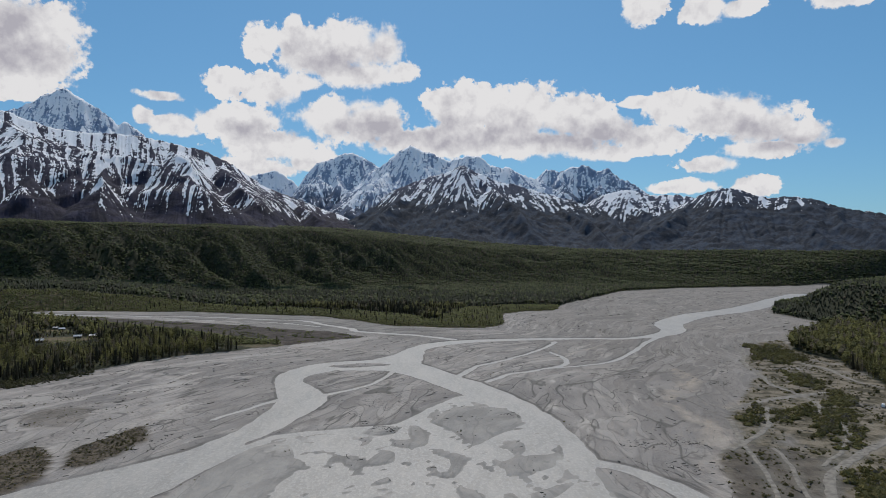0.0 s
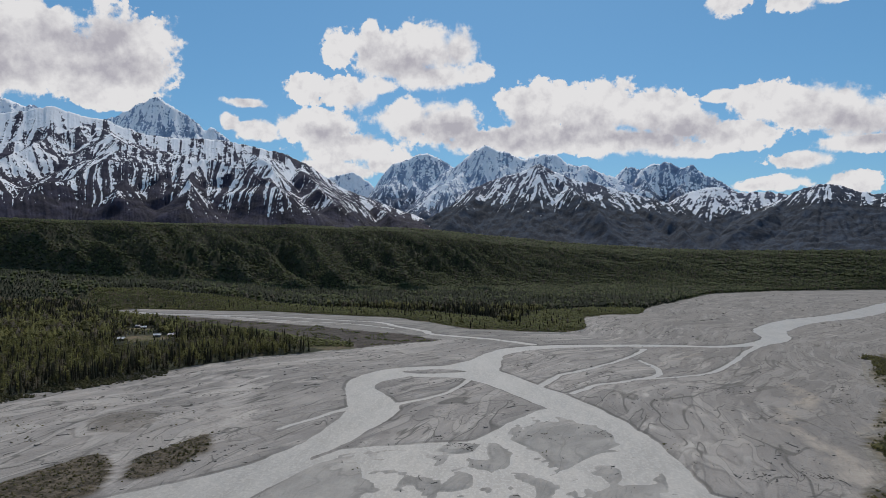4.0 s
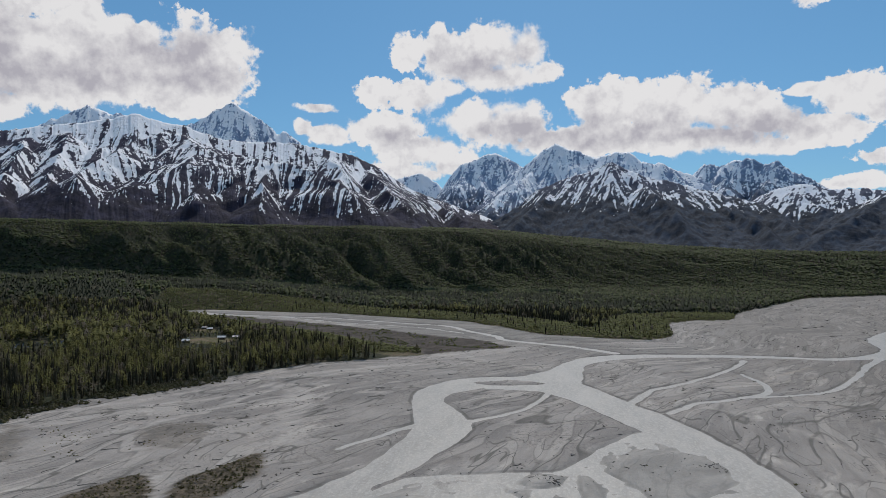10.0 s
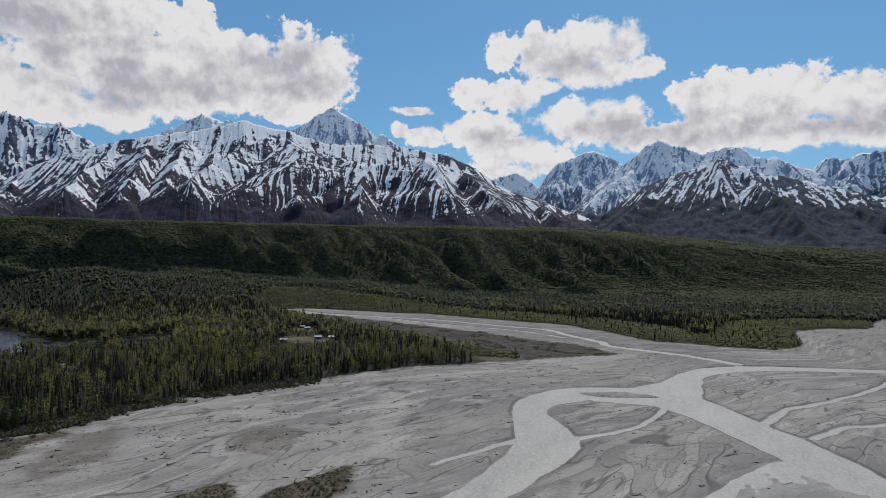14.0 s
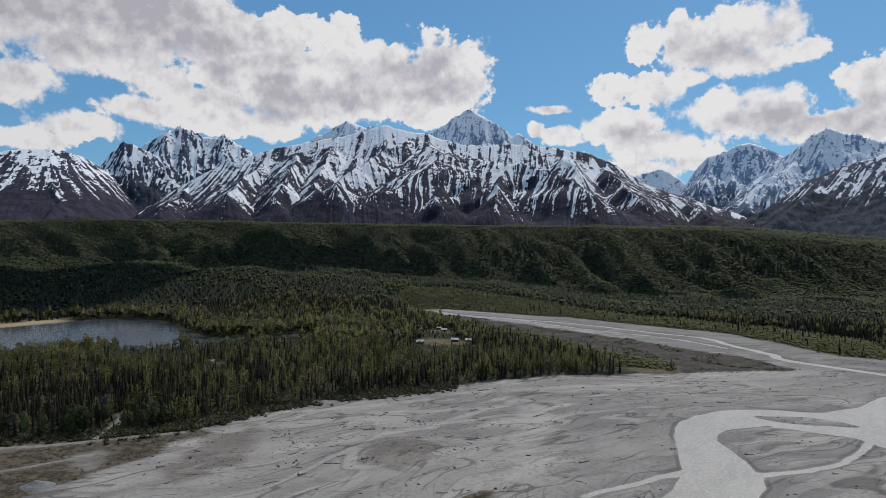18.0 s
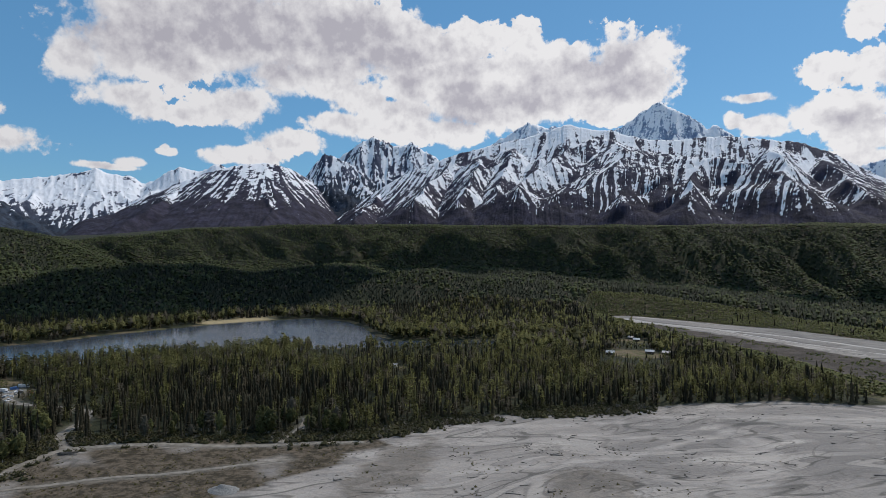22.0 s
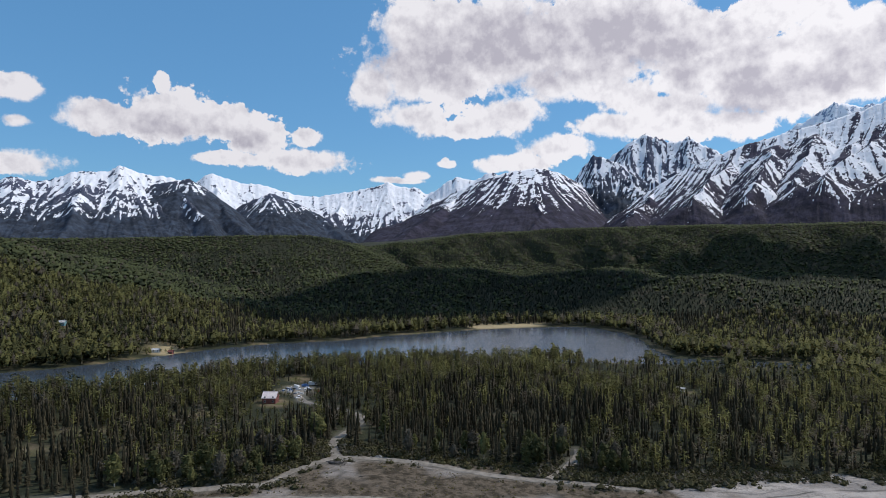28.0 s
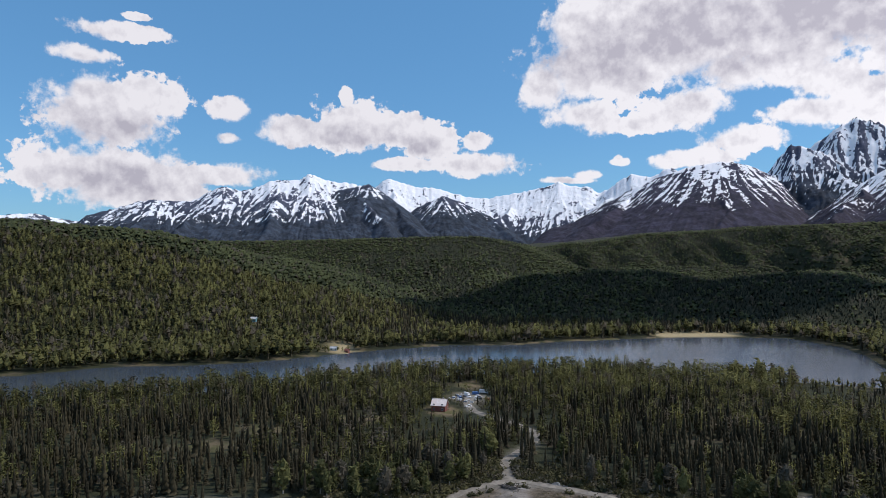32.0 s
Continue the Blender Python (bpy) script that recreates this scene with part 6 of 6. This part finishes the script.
def cabin(name, label, x, y, turn, length, width, tall, rise, wall, roof, floors=1, chimney=True, porch=True, lift=0.0):
    e = root(name, x, y, turn, label, "cabin", "cabins in the valley", lift)
    half = width / 2
    part("wall", gable_body(length, half, tall, rise), wall, e)
    for side in (1, -1):
        bm = roof_slab(length, half, rise, 0.55, 0.14, side)
        bm.transform(Matrix.Translation((0, 0, tall + 0.04)))
        part("roof_slope", bm, roof, e, "sheet metal roof slope with seams")
    part("ridge_cap", box(0, 0, tall + rise + 0.2, length + 1.1, 0.4, 0.12, 0.03), roof, e)
    for f in range(floors):
        z = 1.5 + 2.6 * f
        for s in (-0.3, 0.3):
            for side in (1, -1):
                window_into(e, s * length, side * (half + 0.02), z, 1.0, 1.1, True)
        for side in (1, -1):
            window_into(e, side * (length / 2 + 0.02), 0.0 if f else half * 0.45, z, 0.9, 1.1, False)
    d = part("door", box(0, half + 0.04, 1.0, 0.95, 0.1, 2.05, 0.02), DARK_LOGS, e)
    part("door_handle", box(0.35, half + 0.12, 1.0, 0.06, 0.06, 0.12, 0.01), GREY_METAL, d)
    if chimney:
        c = part("chimney", box(length * 0.22, half * 0.35, tall + rise * 0.9, 0.7, 0.7, 2.2, 0.04), STONE, e)
        part("chimney_cap", box(length * 0.22, half * 0.35, tall + rise * 0.9 + 1.15, 0.85, 0.85, 0.12, 0.02), GREY_METAL, c)
    if porch:
        part("deck", box(0, half + 1.1, 0.18, length * 0.7, 2.1, 0.16, 0.02), DRIFTWOOD, e)
        for s in (-0.33, 0.33):
            part("porch_post", box(s * length, half + 2.0, 1.25, 0.16, 0.16, 2.3, 0.02), DARK_LOGS, e)
    return e


cabin("lodge", "red-brown two-storey log lodge with a pale metal roof", -541, 195, 72, 8.6, 7.6, 3.9, 3.0, LOGS, PALE_METAL, 2)
cabin("log_cabin", "dark log cabin with a bright metal roof in a clearing", -418, 662, 28, 6.8, 5.4, 2.6, 1.3, DARK_LOGS, GREY_METAL)
cabin("log_cabin", "long dark cabin with a grey roof beside a meadow", -398, 696, 22, 7.4, 5.0, 2.6, 1.2, DARK_LOGS, GREY_METAL)
cabin("log_cabin", "white-roofed cabin at the edge of a meadow", -385, 703, 18, 6.8, 4.8, 2.5, 1.2, DARK_LOGS, PALE_METAL)
cabin("shed", "small shed with a white roof under birches", -452, 757, 40, 6.0, 4.0, 2.3, 1.2, DARK_LOGS, GREY_METAL, 1, False, False)
cabin("shed", "small weathered shed by the meadow", -466, 768, 10, 5.0, 4.0, 2.2, 1.1, DARK_LOGS, PALE_METAL, 1, False, False)
cabin("hill_cabin", "teal cabin with a pale roof on the wooded hillside", -866, -9, 80, 6.6, 5.6, 3.2, 1.6, TEAL_WALL, GREY_METAL, 1)
cabin("boat_shed", "white shed on the grassy lake shore", -791, 92, 80, 7.0, 4.5, 2.4, 1.3, WHITE_WALL, GREY_METAL, 1, False, False)
cabin("boathouse", "brown boathouse at the water's edge", -786, 106, 60, 4.5, 3.5, 2.2, 1.2, LOGS, LOGS, 1, False, False)
cabin("trailer_home", "white trailer home among spruces", -494, 470, 35, 6.5, 2.6, 2.4, 0.5, WHITE_WALL, GREY_METAL, 1, False, False)
cabin("trailer_home", "small white caravan among spruces", -482, 480, 60, 3.8, 2.2, 2.2, 0.4, WHITE_WALL, WHITE_WALL, 1, False, False)


# ---- vehicles and yard ----
def vehicle(label, x, y, turn, paint, long, tall, boxy):
    e = root("parked_car", x, y, turn, label, "car", "vehicles by the lodge")
    part("body", box(0, 0, 0.68, long, 1.8, 0.7, 0.12), paint, e)
    if boxy:
        part("cargo_box", box(-0.1 * long, 0, 1.0 + tall / 2, long * 0.75, 1.85, tall, 0.08), paint, e)
    c = part("cab", box(0.12 * long if not boxy else 0.36 * long, 0, 1.32, long * (0.42 if not boxy else 0.2), 1.6, 0.62, 0.16), GLASS, e, "dark glazed cab")
    part("cab_roof", box(0.12 * long if not boxy else 0.36 * long, 0, 1.65, long * (0.36 if not boxy else 0.16), 1.45, 0.06, 0.02), paint, c)
    for sx in (0.3, -0.3):
        for sy in (0.82, -0.82):
            bm = bmesh.new()
            bmesh.ops.create_cone(bm, cap_ends=True, segments=14, radius1=0.36, radius2=0.36, depth=0.24, matrix=Matrix.Translation((sx * long, sy, 0.36)) @ Matrix.Rotation(radians(90), 4, "X"))
            w = part("wheel", bm, RUBBER, e)
            bm = bmesh.new()
            bmesh.ops.create_cone(bm, cap_ends=True, segments=10, radius1=0.2, radius2=0.2, depth=0.27, matrix=Matrix.Translation((sx * long, sy, 0.36)) @ Matrix.Rotation(radians(90), 4, "X"))
            part("rim", bm, GREY_METAL, w)
    return e


for label, x, y, turn, paint, long, tall, boxy in (
        ("white box van parked in the lodge yard", -577, 214, 30, WHITE_PAINT, 6.2, 1.7, True),
        ("white pickup parked in the lodge yard", -572, 221, 75, WHITE_PAINT, 5.2, 0, False),
        ("blue car parked beside the lodge", -570, 209, 20, BLUE_PAINT, 4.5, 0, False),
        ("blue van parked in the lodge yard", -583, 220, 100, BLUE_PAINT, 5.2, 1.1, True),
        ("white camper parked at the edge of the yard", -588, 226, 60, WHITE_PAINT, 6.8, 1.5, True),
        ("white car parked below the lodge", -548, 213, 120, WHITE_PAINT, 4.4, 0, False),
        ("red car parked near a spruce", -566, 227, 15, RED_PAINT, 4.4, 0, False),
        ("white van parked by a gravel track", 297, 428, 50, WHITE_PAINT, 5.6, 1.2, True)):
    vehicle(label, x, y, turn, paint, long, tall, boxy)


def crate(label, x, y, turn, paint, sx, sy, sz):
    e = root("storage_crate", x, y, turn, label, "crate", "stored goods in the lodge yard")
    part("box", box(0, 0, sz / 2, sx, sy, sz, 0.05), paint, e)
    part("lid", box(0, 0, sz + 0.04, sx + 0.12, sy + 0.12, 0.1, 0.03), GREY_METAL, e)
    for s in (-0.35, 0.35):
        part("skid", box(s * sx, 0, 0.02, 0.14, sy + 0.1, 0.12, 0.02), DARK_LOGS, e)


def fill_yard():
    rng = random.Random(15)
    kinds = [("white storage crate on the gravel yard", WHITE_PAINT), ("grey metal crate on the gravel yard", GREY_METAL), ("blue storage bin on the gravel yard", BLUE_PAINT), ("weathered wooden crate on the gravel yard", DRIFTWOOD)]
    for k in range(26):
        label, paint = kinds[rng.choice((0, 0, 0, 1, 2, 3))]
        a, d = rng.uniform(0, 6.28), rng.uniform(3, 14)
        crate(label, -572 + d * math.cos(a), 212 + d * 0.8 * math.sin(a), rng.uniform(0, 90), paint, rng.uniform(0.9, 2.8), rng.uniform(0.8, 1.6), rng.uniform(0.5, 1.4))


fill_yard()


def log_shape(long, thick, seed, roots):
    """A bent, tapering drift log with broken branches and sometimes a root plate."""
    rng = random.Random(seed)
    bm = bmesh.new()
    rings, sides = 7, 7
    bend = rng.uniform(-0.08, 0.08) * long
    prev = None
    for k in range(rings):
        s = k / (rings - 1)
        rad = thick * (1 - 0.6 * s) * rng.uniform(0.9, 1.1)
        ring = [bm.verts.new((long * (s - 0.5), bend * math.sin(math.pi * s) + rad * math.cos(2 * math.pi * i / sides), thick + rad * math.sin(2 * math.pi * i / sides) * 0.9)) for i in range(sides)]
        if prev:
            for i in range(sides):
                bm.faces.new((prev[i], prev[(i + 1) % sides], ring[(i + 1) % sides], ring[i]))
        else:
            bm.faces.new(ring[::-1])
        prev = ring
    bm.faces.new(prev)
    for k in range(4):
        x, a, l = long * rng.uniform(-0.2, 0.45), rng.uniform(0.4, 2.7), long * rng.uniform(0.06, 0.16)
        m = Matrix.Translation((x, bend * 0.7, thick)) @ Matrix.Rotation(a - math.pi / 2, 4, "X")
        bmesh.ops.create_cone(bm, cap_ends=True, segments=5, radius1=thick * 0.3, radius2=thick * 0.08, depth=l * 2, matrix=m)
    if roots:
        for k in range(9):
            a = 2 * math.pi * k / 9
            m = Matrix.Translation((-long / 2, 0, thick)) @ Matrix.Rotation(a, 4, "X") @ Matrix.Translation((0, 0, thick * 1.2)) @ Matrix.Rotation(rng.uniform(-0.5, 0.2), 4, "Y")
            bmesh.ops.create_cone(bm, cap_ends=True, segments=5, radius1=thick * 0.45, radius2=thick * 0.08, depth=thick * 3.4, matrix=m)
    bmesh.ops.recalc_face_normals(bm, faces=bm.faces)
    return bm


def log_mesh(long, thick, seed, roots):
    me = bpy.data.meshes.new("driftwood_log")
    bm = log_shape(long, thick, seed, roots)
    bm.to_mesh(me)
    bm.free()
    me.materials.append(DRIFTWOOD)
    return me


def flow_turn(x, y):
    """The way the river ran, in degrees."""
    return 62 + 22 * math.sin(y / 170.0) + 12 * math.sin(x / 120.0)


LOG_KINDS = [(log_mesh(5.5, 0.30, 1, True), "grey weathered drift log with a root plate on silt"), (log_mesh(8.0, 0.27, 2, False), "long bare grey drift log lying on the silt"),
             (log_mesh(3.6, 0.34, 3, True), "short drift stump with tangled roots on silt"), (log_mesh(6.5, 0.22, 4, False), "thin bent drift log half sunk in silt")]


def strew_logs():
    rng = random.Random(77)
    count, tries = 0, 0
    while count < 170 and tries < 9000:
        tries += 1
        x, y = rng.uniform(-370, 240), rng.uniform(225, 640)
        gx, gy = np.array([x]), np.array([y])
        if not inside(gx, gy, RIVER)[0] or float(off_line(gx, gy, RIVER)[0][0]) < 3:
            continue
        z = at_ground(x, y)
        clump = float(fractal(gx / 55, gy / 55, 3, 91)[0])
        if z < -0.2 or clump < rng.uniform(-0.15, 0.45):
            continue
        me, label = LOG_KINDS[rng.randrange(4)]
        ob = tagged(new("driftwood_log", me), label, "driftwood", "drift logs on the river flats")
        s = rng.uniform(0.45, 1.15)
        ob.matrix_basis = pose(x, y, z - 0.12, 0, rng.uniform(-4, 4), flow_turn(x, y) + rng.uniform(-35, 35)) @ Matrix.Scale(s, 4)
        count += 1


strew_logs()


def pile_of_logs(x, y):
    e = root("log_pile", x, y, 60, "heap of grey logs and slash beside the track", "log pile")
    rng = random.Random(4)
    for k in range(11):
        bm = log_shape(rng.uniform(5, 9), 0.24, 20 + k, False)
        bm.transform(pose(rng.uniform(-1.2, 1.2), (k % 4) * 0.55 - 0.8, (k // 4) * 0.42, 0, rng.uniform(-3, 3), rng.uniform(-16, 16)))
        part("log", bm, DRIFTWOOD, e)


pile_of_logs(-411, 222)


def heap(label, x, y, wide, tall, seed, material):
    n = 22
    s = np.linspace(-1, 1, n)
    u, v = np.meshgrid(s, s)
    d = np.hypot(u, v)
    z = tall * np.clip(1 - d, 0, 1) ** 1.1 * (1 + 0.5 * fractal(u * 2, v * 2, 3, seed)) + 0.1 * fractal(u * 9, v * 9, 2, seed) * (d < 1) - 0.25
    me = mesh_from("gravel_heap", np.stack([u * wide + 0.2 * fractal(u * 3, v * 3, 2, seed + 1), v * wide * 0.8, z], -1).reshape(-1, 3), sheet(n, n), [material])
    ob = tagged(new("gravel_heap", me), label, "gravel heap", "gravel heaps by the track")
    ob.matrix_basis = pose(x, y, at_ground(x, y), 0, 0, 30)


heap("loose grey gravel heap at the edge of the silt", -322, 262, 7.5, 2.6, 3, GRAVEL)
heap("low heap of pale gravel beside the track", -416, 243, 4.5, 1.4, 5, GRAVEL)
heap("low mound of gravel beside the junction", -413, 262, 3.6, 1.1, 7, GRAVEL)


# ---- fair-weather clouds high overhead, whose shade lies along the foot of the bluffs ----
CLOUD = plain("cloud_white", (0.78, 0.79, 0.82), (0.86, 0.86, 0.87), 0.004, 1.0)


def make_cloud(spots, label, seed):
    """Puffs over places on the ground (bearing, distance from HUB, half width), shifted up along the sunbeams."""
    rng = np.random.RandomState(seed)
    up, turn, high = radians(SUN_UP), radians(SUN_TURN), 1500.0
    dx, dy = -math.sin(turn) / math.tan(up) * high, math.cos(turn) / math.tan(up) * high
    ball = bmesh.new()
    bmesh.ops.create_icosphere(ball, subdivisions=3, radius=1.0)
    bv = np.array([v.co[:] for v in ball.verts])
    bf = np.array([[v.index for v in f.verts] for f in ball.faces])
    ball.free()
    verts, faces, n = [], [], 0
    for bearing, far, half in spots:
        cx, cy = HUB[0] - math.sin(radians(bearing)) * far + dx, HUB[1] + math.cos(radians(bearing)) * far + dy
        for k in range(7):
            s = half * rng.uniform(0.45, 0.75)
            ox, oy = rng.uniform(-0.55, 0.55, 2) * half
            v = bv * (1 + 0.28 * fractal(bv[:, 0] * 2 + k, bv[:, 1] * 2 + bv[:, 2], 4, seed + k))[:, None]
            v = v * (s, s, s * 0.7) + (cx + ox, cy + oy, high + s * 0.25)
            verts.append(v)
            faces.append(bf + n)
            n += len(bv)
    tagged(new("cloud", mesh_from("cloud", np.concatenate(verts), np.concatenate(faces), [CLOUD])), label, "cloud", kind="structure")


make_cloud([(83, 1070, 120), (77, 1110, 165), (71, 1150, 185), (65, 1230, 170), (59, 1260, 140), (72, 1370, 80)],
           "long grey-white fair-weather cloud drifting above the lake", 5)
make_cloud([(52, 1580, 110), (45, 1600, 130), (38, 1560, 90), (47, 1440, 110), (41, 1440, 110), (36, 1440, 90), (31, 1450, 70), (26, 1450, 70), (20, 1440, 65), (14, 1430, 60), (8, 1430, 55), (2, 1450, 45)], "small ragged white cloud drifting above the bluffs", 6)
